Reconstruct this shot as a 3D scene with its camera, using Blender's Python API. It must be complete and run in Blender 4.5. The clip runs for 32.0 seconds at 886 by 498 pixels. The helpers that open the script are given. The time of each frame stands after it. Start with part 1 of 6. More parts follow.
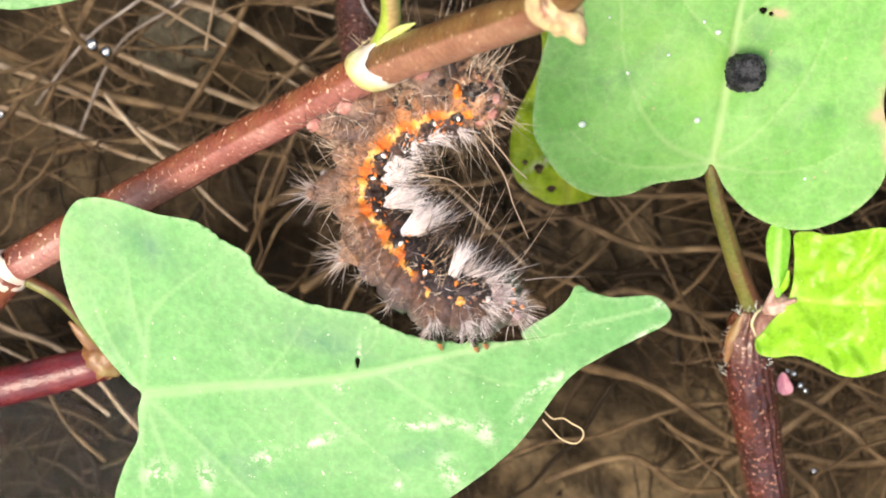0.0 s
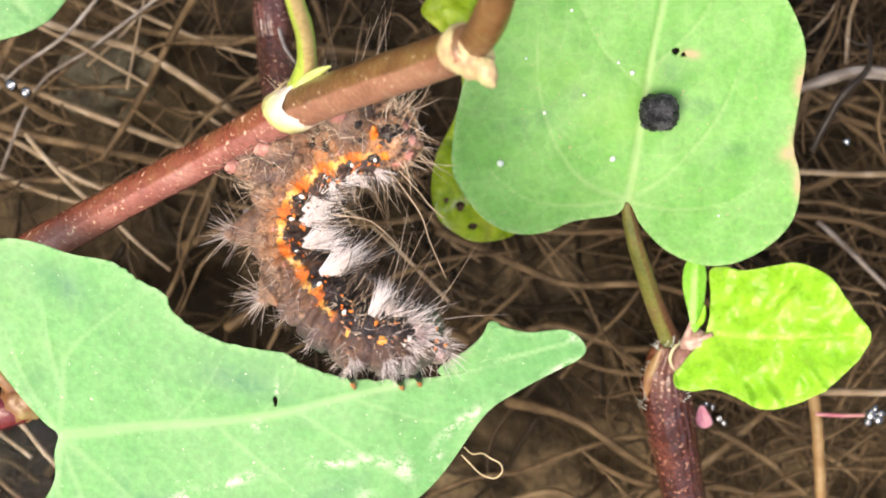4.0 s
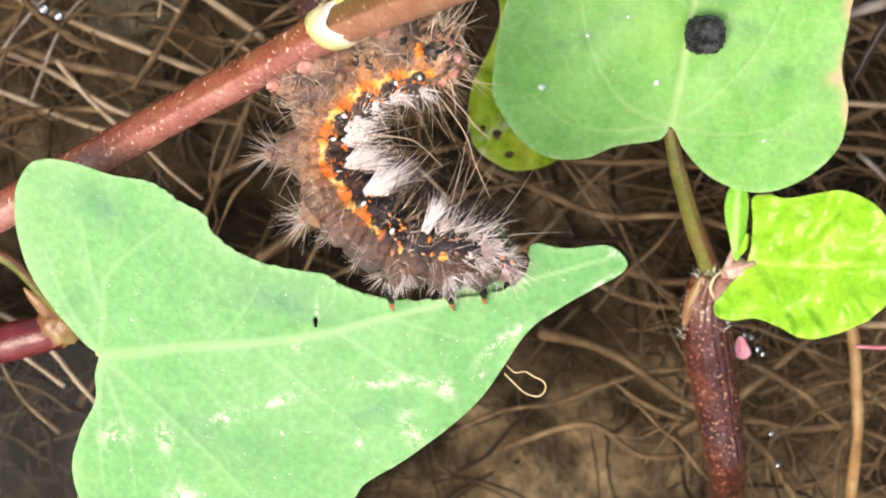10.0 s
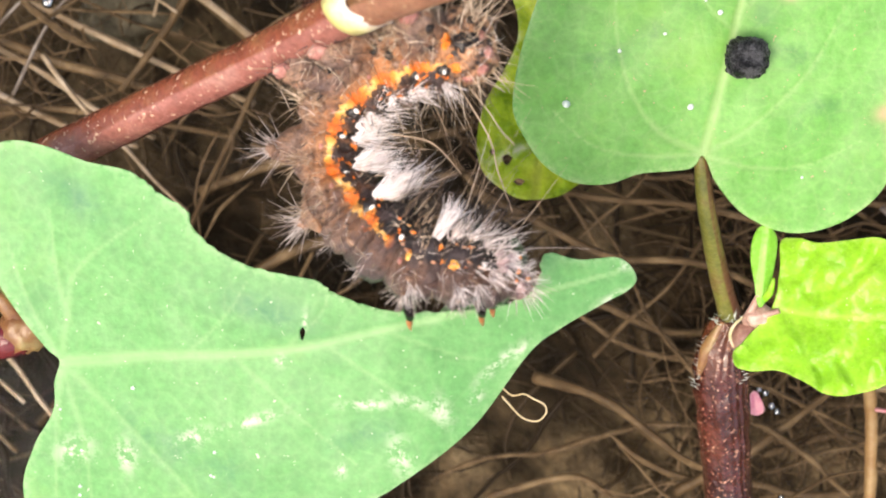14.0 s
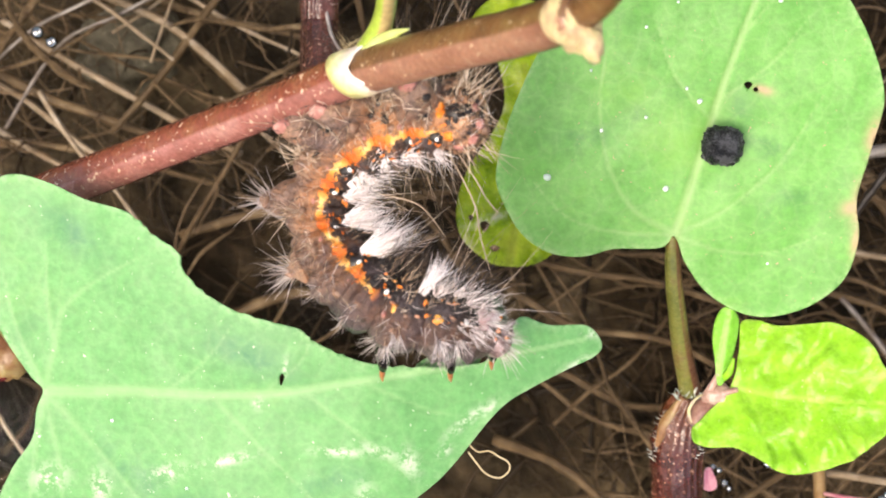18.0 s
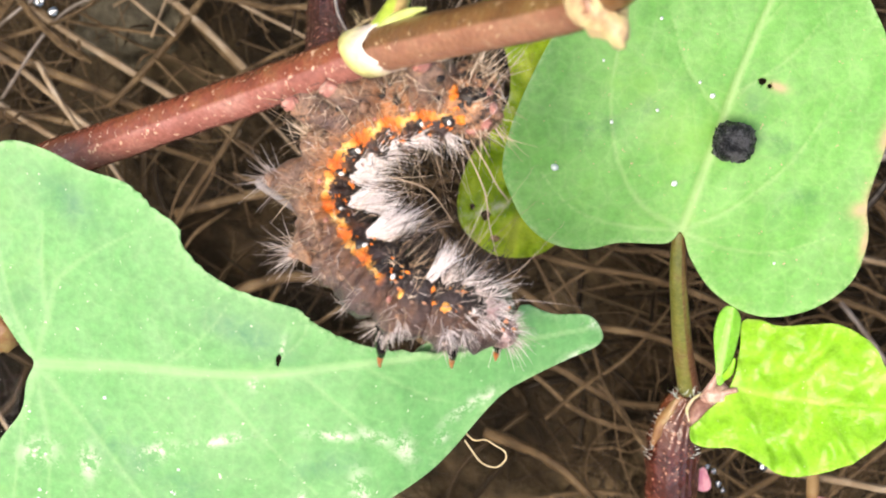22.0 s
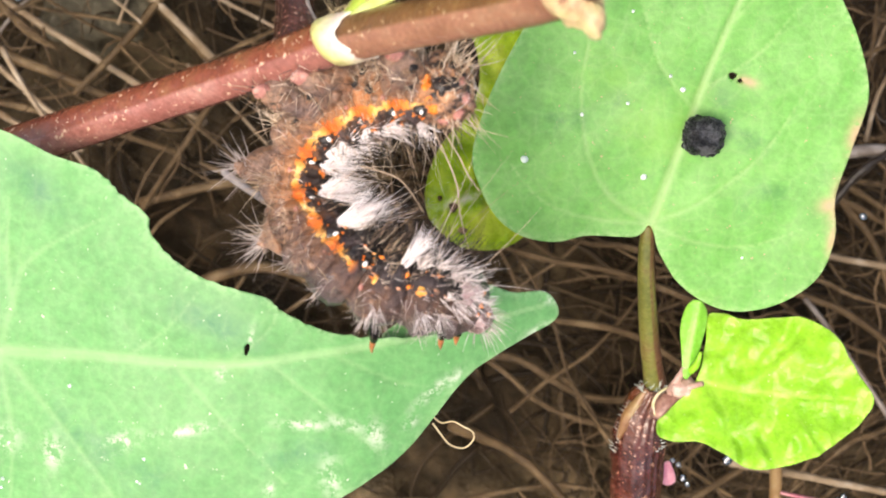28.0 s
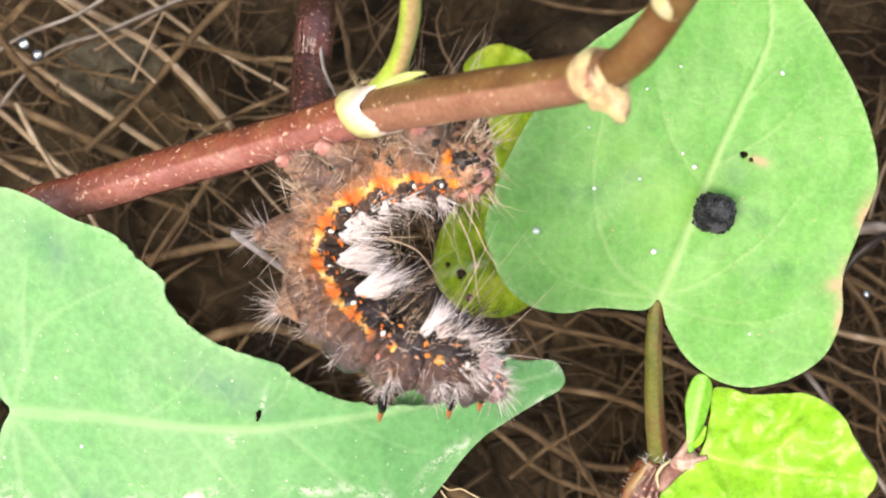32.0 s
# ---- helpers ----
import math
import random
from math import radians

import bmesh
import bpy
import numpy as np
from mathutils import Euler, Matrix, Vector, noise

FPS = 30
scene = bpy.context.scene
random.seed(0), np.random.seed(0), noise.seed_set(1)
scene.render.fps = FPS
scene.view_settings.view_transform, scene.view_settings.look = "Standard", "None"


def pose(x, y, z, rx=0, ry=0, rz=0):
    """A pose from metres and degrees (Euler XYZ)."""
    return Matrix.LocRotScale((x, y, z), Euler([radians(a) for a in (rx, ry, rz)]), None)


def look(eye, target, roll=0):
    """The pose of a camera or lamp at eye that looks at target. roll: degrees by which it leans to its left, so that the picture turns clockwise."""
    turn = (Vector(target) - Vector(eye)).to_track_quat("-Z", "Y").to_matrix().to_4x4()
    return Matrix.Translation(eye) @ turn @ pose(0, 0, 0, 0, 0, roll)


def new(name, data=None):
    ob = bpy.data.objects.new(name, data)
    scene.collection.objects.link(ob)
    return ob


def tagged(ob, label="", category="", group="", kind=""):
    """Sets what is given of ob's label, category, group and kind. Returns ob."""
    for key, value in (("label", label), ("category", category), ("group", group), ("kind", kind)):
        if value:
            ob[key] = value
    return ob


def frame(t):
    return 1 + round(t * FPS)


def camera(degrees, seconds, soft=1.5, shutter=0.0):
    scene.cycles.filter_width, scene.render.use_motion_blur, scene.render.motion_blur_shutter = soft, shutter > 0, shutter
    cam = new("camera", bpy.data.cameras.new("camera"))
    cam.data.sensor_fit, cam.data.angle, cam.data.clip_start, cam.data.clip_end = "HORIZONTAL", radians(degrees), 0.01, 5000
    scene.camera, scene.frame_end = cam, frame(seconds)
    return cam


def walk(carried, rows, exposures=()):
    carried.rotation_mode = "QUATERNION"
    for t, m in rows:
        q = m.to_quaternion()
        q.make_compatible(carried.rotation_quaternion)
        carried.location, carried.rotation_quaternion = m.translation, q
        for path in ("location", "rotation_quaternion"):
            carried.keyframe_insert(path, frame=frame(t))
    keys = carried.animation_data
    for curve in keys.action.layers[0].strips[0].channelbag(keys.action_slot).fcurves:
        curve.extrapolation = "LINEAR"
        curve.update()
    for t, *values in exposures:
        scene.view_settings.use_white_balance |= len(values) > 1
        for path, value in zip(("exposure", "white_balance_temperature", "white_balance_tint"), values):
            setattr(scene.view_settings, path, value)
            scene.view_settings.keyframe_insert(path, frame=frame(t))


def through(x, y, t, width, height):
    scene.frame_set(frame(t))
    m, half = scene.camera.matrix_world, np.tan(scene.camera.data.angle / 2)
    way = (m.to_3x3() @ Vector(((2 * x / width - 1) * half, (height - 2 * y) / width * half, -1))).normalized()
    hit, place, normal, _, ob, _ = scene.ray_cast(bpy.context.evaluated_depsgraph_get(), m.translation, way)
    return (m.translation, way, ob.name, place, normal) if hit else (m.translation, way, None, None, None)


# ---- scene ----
cam = camera(34, 32.0, soft=1.8)
cam.data.dof.use_dof, cam.data.dof.focus_distance, cam.data.dof.aperture_fstop = True, 0.104, 94
PATH = [
    (0, 0.00049, 0.00031, 0.18811, -0.423, 2.271, -0.020),
    (0.5, 0.00005, 0.00021, 0.18816, -0.458, 2.342, -0.045),
    (1, 0.00023, -0.00101, 0.18823, -1.227, 1.926, -0.193),
    (1.5, -0.00036, -0.00003, 0.18793, -0.371, 1.977, -0.006),
    (2, -0.00016, -0.00036, 0.18761, -0.699, 1.398, 0.110),
    (2.5, -0.00074, -0.00126, 0.18945, -1.091, 2.853, 0.159),
    (3, -0.00035, -0.00075, 0.18857, -1.005, 1.740, -0.209),
    (3.5, 0.00077, -0.00007, 0.18902, -0.026, 0.505, -0.384),
    (4, 0.00136, 0.00065, 0.18903, 0.922, -0.458, -0.520),
    (4.5, 0.00069, 0.00027, 0.18876, 0.472, -0.028, -0.641),
    (6.5, 0.00008, -0.00029, 0.18844, 0.460, -0.347, -0.619),
    (7, -0.00028, -0.00016, 0.18839, 0.522, 0.044, -0.580),
    (7.5, -0.00057, -0.00038, 0.18836, 0.134, 0.482, -0.551),
    (8, -0.00059, -0.00046, 0.18811, -0.304, 0.620, -0.530),
    (8.5, -0.00008, 0.00020, 0.18798, 0.231, 0.066, -0.436),
    (9, 0.00002, 0.00001, 0.18802, -0.088, 0.079, -0.254),
    (9.5, -0.00065, -0.00042, 0.18808, -1.102, 0.967, -0.372),
    (10, -0.00021, -0.00077, 0.18761, -1.328, 0.344, -0.248),
    (10.5, -0.00018, -0.00035, 0.18631, 0.381, -0.789, -0.267),
    (11, -0.00086, -0.00125, 0.18320, 0.063, -0.417, -0.249),
    (11.5, -0.00037, -0.00204, 0.18116, 1.168, -2.316, -0.355),
    (12, -0.00044, -0.00333, 0.17734, 1.004, -4.465, -0.531),
    (12.5, -0.00072, -0.00175, 0.17712, 3.684, -4.585, 0.519),
    (13, -0.00132, -0.00289, 0.17617, 1.596, -3.582, 1.519),
    (13.5, -0.00219, -0.00312, 0.17673, 0.814, -1.579, 2.654),
    (14, -0.00248, -0.00326, 0.17831, 0.756, -0.627, 3.435),
    (14.5, -0.00238, -0.00336, 0.17876, 0.917, -0.830, 3.604),
    (16.5, -0.00248, -0.00309, 0.18216, 1.051, -1.462, 5.427),
    (17, -0.00252, -0.00252, 0.18224, 2.948, -2.538, 6.180),
    (17.5, -0.00246, -0.00270, 0.18227, 3.850, -3.433, 6.774),
    (18, -0.00358, -0.00363, 0.18225, 3.119, -2.175, 7.477),
    (18.5, -0.00348, -0.00381, 0.18187, 3.072, -2.804, 7.904),
    (19, -0.00351, -0.00370, 0.18144, 3.434, -3.048, 8.393),
    (19.5, -0.00385, -0.00361, 0.18139, 3.685, -2.889, 8.767),
    (20, -0.00407, -0.00417, 0.18140, 2.759, -2.819, 8.959),
    (20.5, -0.00503, -0.00488, 0.18118, 1.437, -1.706, 9.195),
    (21, -0.00490, -0.00474, 0.18077, 1.647, -2.400, 9.278),
    (21.5, -0.00477, -0.00453, 0.18026, 1.835, -2.753, 9.419),
    (22, -0.00474, -0.00408, 0.18039, 2.710, -2.849, 9.601),
    (22.5, -0.00489, -0.00410, 0.18062, 2.760, -2.661, 9.674),
    (23, -0.00548, -0.00449, 0.18063, 2.504, -2.019, 9.782),
    (23.5, -0.00581, -0.00485, 0.18048, 2.021, -1.857, 9.834),
    (24, -0.00508, -0.00427, 0.17973, 2.929, -3.439, 9.889),
    (24.5, -0.00517, -0.00423, 0.17990, 3.277, -3.659, 9.894),
    (25, -0.00544, -0.00452, 0.17964, 2.734, -3.632, 9.959),
    (25.5, -0.00497, -0.00424, 0.17952, 3.115, -3.563, 10.001),
    (27.5, -0.00499, -0.00419, 0.17985, 2.620, -4.215, 10.156),
    (28, -0.00522, -0.00440, 0.17997, 2.459, -4.400, 10.123),
    (28.5, -0.00553, -0.00477, 0.17971, 2.025, -4.600, 10.264),
    (29, -0.00575, -0.00455, 0.18014, 3.032, -3.959, 10.444),
    (29.5, -0.00550, -0.00411, 0.18065, 4.069, -4.018, 10.645),
    (30, -0.00605, -0.00462, 0.18078, 3.578, -3.746, 10.840),
    (30.5, -0.00644, -0.00488, 0.18125, 3.576, -3.607, 11.105),
    (31, -0.00650, -0.00466, 0.18085, 3.852, -4.209, 11.261),
    (31.5, -0.00670, -0.00363, 0.18067, 4.670, -4.802, 11.550),
    (32, -0.00696, -0.00386, 0.18090, 4.573, -4.837, 11.633),
]
walk(cam, [(t, pose(x, y, z, rx, ry, rz)) for t, x, y, z, rx, ry, rz in PATH], exposures=[(0, 1.10, 7350, 10), (16, 1.07, 7200, 10), (32, 1.07, 7150, 10)])

# ---- light: an overcast sky and a soft high sun ----
SUN_DIR = Vector((-0.38, -0.38, 1.0)).normalized()
world = bpy.data.worlds.new("sky")
scene.world = world
world.use_nodes = True
wn = world.node_tree.nodes
sky = wn.new("ShaderNodeTexSky")
sky.sky_type = "NISHITA"
sky.sun_disc = False
sky.sun_elevation = math.asin(SUN_DIR.z)
sky.sun_rotation = math.atan2(SUN_DIR.x, SUN_DIR.y)
sky.air_density, sky.dust_density, sky.ozone_density = 1.0, 4.0, 0.4
world.node_tree.links.new(sky.outputs[0], wn["Background"].inputs[0])
wn["Background"].inputs[1].default_value = 0.15
sun = new("sun", bpy.data.lights.new("sun", "SUN"))
sun.data.energy, sun.data.angle, sun.data.color = 1.3, radians(30), (1.0, 0.97, 0.92)
sun.matrix_world = look(SUN_DIR * 3, (0, 0, 0))

# ---- helpers: plan in centimetres, soil at height -8.8 ----
K, ZG = 0.01, 8.8


def V(x, y, z):
    return Vector((x * K, y * K, (z + ZG) * K))


def finish(name, bm, mat, smooth=True):
    me = bpy.data.meshes.new(name)
    bm.normal_update()
    bm.to_mesh(me)
    bm.free()
    for m in mat if isinstance(mat, (list, tuple)) else [mat]:
        me.materials.append(m)
    if smooth:
        me.polygons.foreach_set("use_smooth", [True] * len(me.polygons))
    return me


def thing(name, label, category, group="", kind=""):
    return tagged(new(name), label, category, group, kind)


def part(name, bm, mat, parent, label=""):
    ob = new(name, finish(name, bm, mat))
    ob.parent = parent
    if label:
        tagged(ob, label)
    return ob


def solo(name, bm, mat, label, category, group="", kind=""):
    return tagged(new(name, finish(name, bm, mat)), label, category, group, kind)


def spline(pts, n=8, closed=False):
    """Catmull-Rom through tuples of any length."""
    p = [np.array(q, float) for q in pts]
    out, m = [], len(p)
    for i in range(m if closed else m - 1):
        if closed:
            a, b, c, d = p[i - 1], p[i], p[(i + 1) % m], p[(i + 2) % m]
        else:
            a, b, c, d = p[max(i - 1, 0)], p[i], p[i + 1], p[min(i + 2, m - 1)]
        for k in range(n):
            t = k / n
            out.append(0.5 * (2 * b + (c - a) * t + (2 * a - 5 * b + 4 * c - d) * t * t + (3 * b - a - 3 * c + d) * t**3))
    if not closed:
        out.append(p[-1])
    return out


def tube(bm, pts, seg=10, n=8, rough=0.0, seed=0, cap=True, flat=1.0, up=None):
    """A tapered tube through points (x, y, z, radius) in centimetres; flat squeezes it across."""
    q = spline(pts, n) if n > 1 else [np.array(p, float) for p in pts]
    lay = bm.verts.layers.float.get("round") or bm.verts.layers.float.new("round")
    rings, side = [], None
    for i, p in enumerate(q):
        a, b = q[max(i - 1, 0)], q[min(i + 1, len(q) - 1)]
        tan = Vector(b[:3] - a[:3]).normalized()
        if side is None:
            ref = Vector(up) if up else (Vector((0, 0, 1)) if abs(tan.z) < 0.9 else Vector((1, 0, 0)))
            side = tan.cross(ref).normalized()
        side = (side - tan * side.dot(tan)).normalized()
        other = tan.cross(side)
        ring = []
        for k in range(seg):
            w = 2 * math.pi * k / seg
            r = p[3] * (1 + rough * noise.noise(Vector((p[0] * 6 + seed, p[1] * 6 + math.cos(w) * 1.5, p[2] * 6 + math.sin(w) * 1.5))))
            v = Vector(p[:3]) + (side * math.cos(w) + other * math.sin(w) * flat) * r
            made = bm.verts.new(V(*v))
            made[lay] = 0.5 + 0.5 * math.cos(w + 0.79)
            ring.append(made)
        rings.append(ring)
    for a, b in zip(rings, rings[1:]):
        for k in range(seg):
            bm.faces.new((a[k], a[(k + 1) % seg], b[(k + 1) % seg], b[k]))
    if cap:
        bm.faces.new(rings[0][::-1])
        bm.faces.new(rings[-1])
    return bm


def blob(bm, at, size, turn=None, sub=2, lumps=0.0, freq=3.0, seed=0):
    """A lumpy rounded body, size as three half-axes in centimetres."""
    made = bmesh.ops.create_icosphere(bm, subdivisions=sub, radius=1.0)["verts"]
    m = turn.to_matrix().to_3x3() if turn else Matrix.Identity(3)
    for v in made:
        d = v.co.normalized()
        f = 1 + lumps * noise.noise(d * freq + Vector((seed, seed * 1.7, 0)))
        w = m @ Vector((d.x * size[0] * f, d.y * size[1] * f, d.z * size[2] * f))
        v.co = V(at[0] + w.x, at[1] + w.y, at[2] + w.z)
    return bm


def hair(bm, root, way, length, r, bend, seg=4):
    """One bristle: a three-sided tapering strand that bends over."""
    root, way, bend = Vector(root), Vector(way).normalized(), Vector(bend)
    side = way.orthogonal().normalized()
    other = way.cross(side)
    last = None
    for i in range(seg + 1):
        f = i / seg
        c = root + way * (length * f) + bend * (length * f * f)
        rr = r * (1 - 0.85 * f)
        ring = [bm.verts.new(V(*(c + (side * math.cos(w) + other * math.sin(w)) * rr))) for w in (0, 2.09, 4.19)]
        if last:
            for k in range(3):
                bm.faces.new((last[k], last[(k + 1) % 3], ring[(k + 1) % 3], ring[k]))
        last = ring
    bm.faces.new(last)


def inside(x, y, poly):
    hit, j = False, len(poly) - 1
    for i in range(len(poly)):
        (xi, yi), (xj, yj) = poly[i], poly[j]
        if (yi > y) != (yj > y) and x < (xj - xi) * (y - yi) / (yj - yi) + xi:
            hit = not hit
        j = i
    return hit


def near_line(x, y, line):
    """Distance from a point to a polyline, and how far along (0 to 1) the nearest place lies."""
    best, where = 9.0, 0.0
    for i in range(len(line) - 1):
        ax, ay, bx, by = *line[i], *line[i + 1]
        dx, dy = bx - ax, by - ay
        t = max(0.0, min(1.0, ((x - ax) * dx + (y - ay) * dy) / (dx * dx + dy * dy + 1e-12)))
        d = math.hypot(x - ax - t * dx, y - ay - t * dy)
        if d < best:
            best, where = d, (i + t) / (len(line) - 1)
    return best, where


def blade(outline, veins, height, step, thick, holes=(), marks=(), wobble=0.0, smudges=()):
    """A leaf blade in plan (x, y) with surface height(x, y): veins sunk and pale, holes cut, marks (x, y, half-length, half-width, turn) pale."""
    from mathutils.geometry import delaunay_2d_cdt
    poly = []
    for i, (x, y) in enumerate(tuple(p) for p in outline):
        w = wobble * (noise.noise(Vector((x * 9, y * 9, 1))) + 0.6 * noise.noise(Vector((x * 25, y * 25, 2))))
        poly.append((x + w, y + w * 0.7))
    pts = [Vector(p) for p in poly]
    loops = [list(range(len(pts)))]
    for hx, hy, rx, ry in holes:
        ring = [(hx + rx * math.cos(a) * (1 + 0.25 * math.sin(3 * a)), hy + ry * math.sin(a)) for a in np.linspace(0, 2 * math.pi, 12, endpoint=False)]
        loops.append(list(range(len(pts), len(pts) + 12)))
        pts += [Vector(p) for p in ring]
    rnd = random.Random(5)
    x0, x1 = min(p[0] for p in poly), max(p[0] for p in poly)
    y0, y1 = min(p[1] for p in poly), max(p[1] for p in poly)
    y = y0
    while y < y1:
        x = x0
        while x < x1:
            px, py = x + rnd.uniform(-0.2, 0.2) * step, y + rnd.uniform(-0.2, 0.2) * step
            if inside(px, py, poly):
                pts.append(Vector((px, py)))
            x += step
        y += step
    edges = [(loop[i], loop[(i + 1) % len(loop)]) for loop in loops for i in range(len(loop))]
    verts, _, faces, *_ = delaunay_2d_cdt(pts, edges, [], 0, 1e-6)
    bm = bmesh.new()
    vein, mark, edge = bm.verts.layers.float.new("vein"), bm.verts.layers.float.new("mark"), bm.verts.layers.float.new("edge")
    dirt = bm.verts.layers.float.new("smudge")
    rim_a, flat = np.array(poly), np.array([(p.x, p.y) for p in verts])
    rim_d = np.roll(rim_a, -1, axis=0) - rim_a
    far = np.full(len(flat), 9.0)
    for a, d in zip(rim_a, rim_d):
        t = np.clip(((flat - a) @ d) / (d @ d + 1e-12), 0, 1)
        far = np.minimum(far, np.hypot(*(flat - a - t[:, None] * d).T))
    top, low = [], []
    for p, gap in zip(verts, far):
        f = 0.0
        for k, (line, width) in enumerate(veins):
            d, along = near_line(p.x, p.y, line)
            w = width * (1 - 0.75 * along)
            f = max(f, (0.4 if k else 1.0) * math.exp(-((d / w) ** 2)))
        both = [0.0, 0.0]
        for which, shapes in enumerate((marks, smudges)):
            for mx, my, ml, mw, turn in shapes:
                dx, dy = p.x - mx, p.y - my
                a, b = dx * math.cos(turn) + dy * math.sin(turn), dy * math.cos(turn) - dx * math.sin(turn)
                both[which] = max(both[which], math.exp(-((a / ml) ** 2) - (b / mw) ** 2))
        g = both[0]
        z = height(p.x, p.y) - 0.012 * f
        for sheet, dz in ((top, 0.0), (low, -thick)):
            v = bm.verts.new(V(p.x, p.y, z + dz))
            v[dirt] = both[1]
            v[vein], v[mark], v[edge] = f, g, math.exp(-float(gap) / 0.03)
            sheet.append(v)
    rim = {}
    for f in faces:
        if len(f) != 3:
            continue
        c = sum((verts[i] for i in f), Vector((0, 0))) / 3
        if not inside(c.x, c.y, poly) or any(((c.x - h[0]) / h[2]) ** 2 + ((c.y - h[1]) / h[3]) ** 2 < 0.9 for h in holes):
            continue
        bm.faces.new([top[i] for i in f])
        bm.faces.new([low[i] for i in reversed(f)])
        for i in range(3):
            e = (f[i], f[(i + 1) % 3])
            rim[e] = rim.get(e, 0) + 1
    for a, b in list(rim):
        if (b, a) not in rim:
            bm.faces.new((top[b], top[a], low[a], low[b]))
    for v in [v for v in bm.verts if not v.link_faces]:
        bm.verts.remove(v)
    return bm


# ---- materials ----
class Nodes:
    def __init__(self, name):
        self.mat = bpy.data.materials.new(name)
        self.mat.use_nodes = True
        self.tree = self.mat.node_tree
        self.bsdf = self.tree.nodes["Principled BSDF"]
        self.coord = self.add("ShaderNodeTexCoord")

    def add(self, kind, **values):
        node = self.tree.nodes.new(kind)
        for key, value in values.items():
            node.inputs[key].default_value = value
        return node

    def link(self, a, b):
        self.tree.links.new(a, b)
        return self

    def noise(self, scale, detail=4.0, rough=0.6, coords="Object"):
        node = self.add("ShaderNodeTexNoise", Scale=scale, Detail=detail, Roughness=rough)
        self.link(self.coord.outputs[coords], node.inputs["Vector"])
        return node.outputs["Fac"]

    def ramp(self, fac, stops):
        node = self.tree.nodes.new("ShaderNodeValToRGB")
        el = node.color_ramp.elements
        while len(el) < len(stops):
            el.new(0.5)
        for e, (at, c) in zip(el, stops):
            e.position, e.color = at, (*c, 1.0) if len(c) == 3 else c
        self.link(fac, node.inputs[0])
        return node.outputs[0]

    def mix(self, fac, a, b, how="MIX"):
        node = self.tree.nodes.new("ShaderNodeMix")
        node.data_type, node.blend_type = "RGBA", how
        for value, slot in ((fac, 0), (a, 6), (b, 7)):
            if hasattr(value, "is_linked"):
                self.link(value, node.inputs[slot])
            else:
                node.inputs[slot].default_value = (*value, 1.0) if isinstance(value, tuple) else value
        return node.outputs[2]

    def math(self, how, a, b=0.0):
        node = self.tree.nodes.new("ShaderNodeMath")
        node.operation = how
        for value, slot in ((a, 0), (b, 1)):
            if hasattr(value, "is_linked"):
                self.link(value, node.inputs[slot])
            else:
                node.inputs[slot].default_value = value
        return node.outputs[0]

    def attr(self, name):
        node = self.tree.nodes.new("ShaderNodeAttribute")
        node.attribute_name = name
        return node.outputs["Fac"]

    def bump(self, fac, strength, dist):
        node = self.add("ShaderNodeBump", Strength=strength, Distance=dist)
        self.link(fac, node.inputs["Height"]).link(node.outputs[0], self.bsdf.inputs["Normal"]).link(node.outputs[0], self.bsdf.inputs["Coat Normal"])
        return self

    def done(self, colour, rough, spec=0.5):
        for value, slot in ((colour, "Base Color"), (rough, "Roughness"), (spec, "Specular IOR Level")):
            if hasattr(value, "is_linked"):
                self.link(value, self.bsdf.inputs[slot])
            else:
                self.bsdf.inputs[slot].default_value = (*value, 1.0) if isinstance(value, tuple) else value
        return self.mat


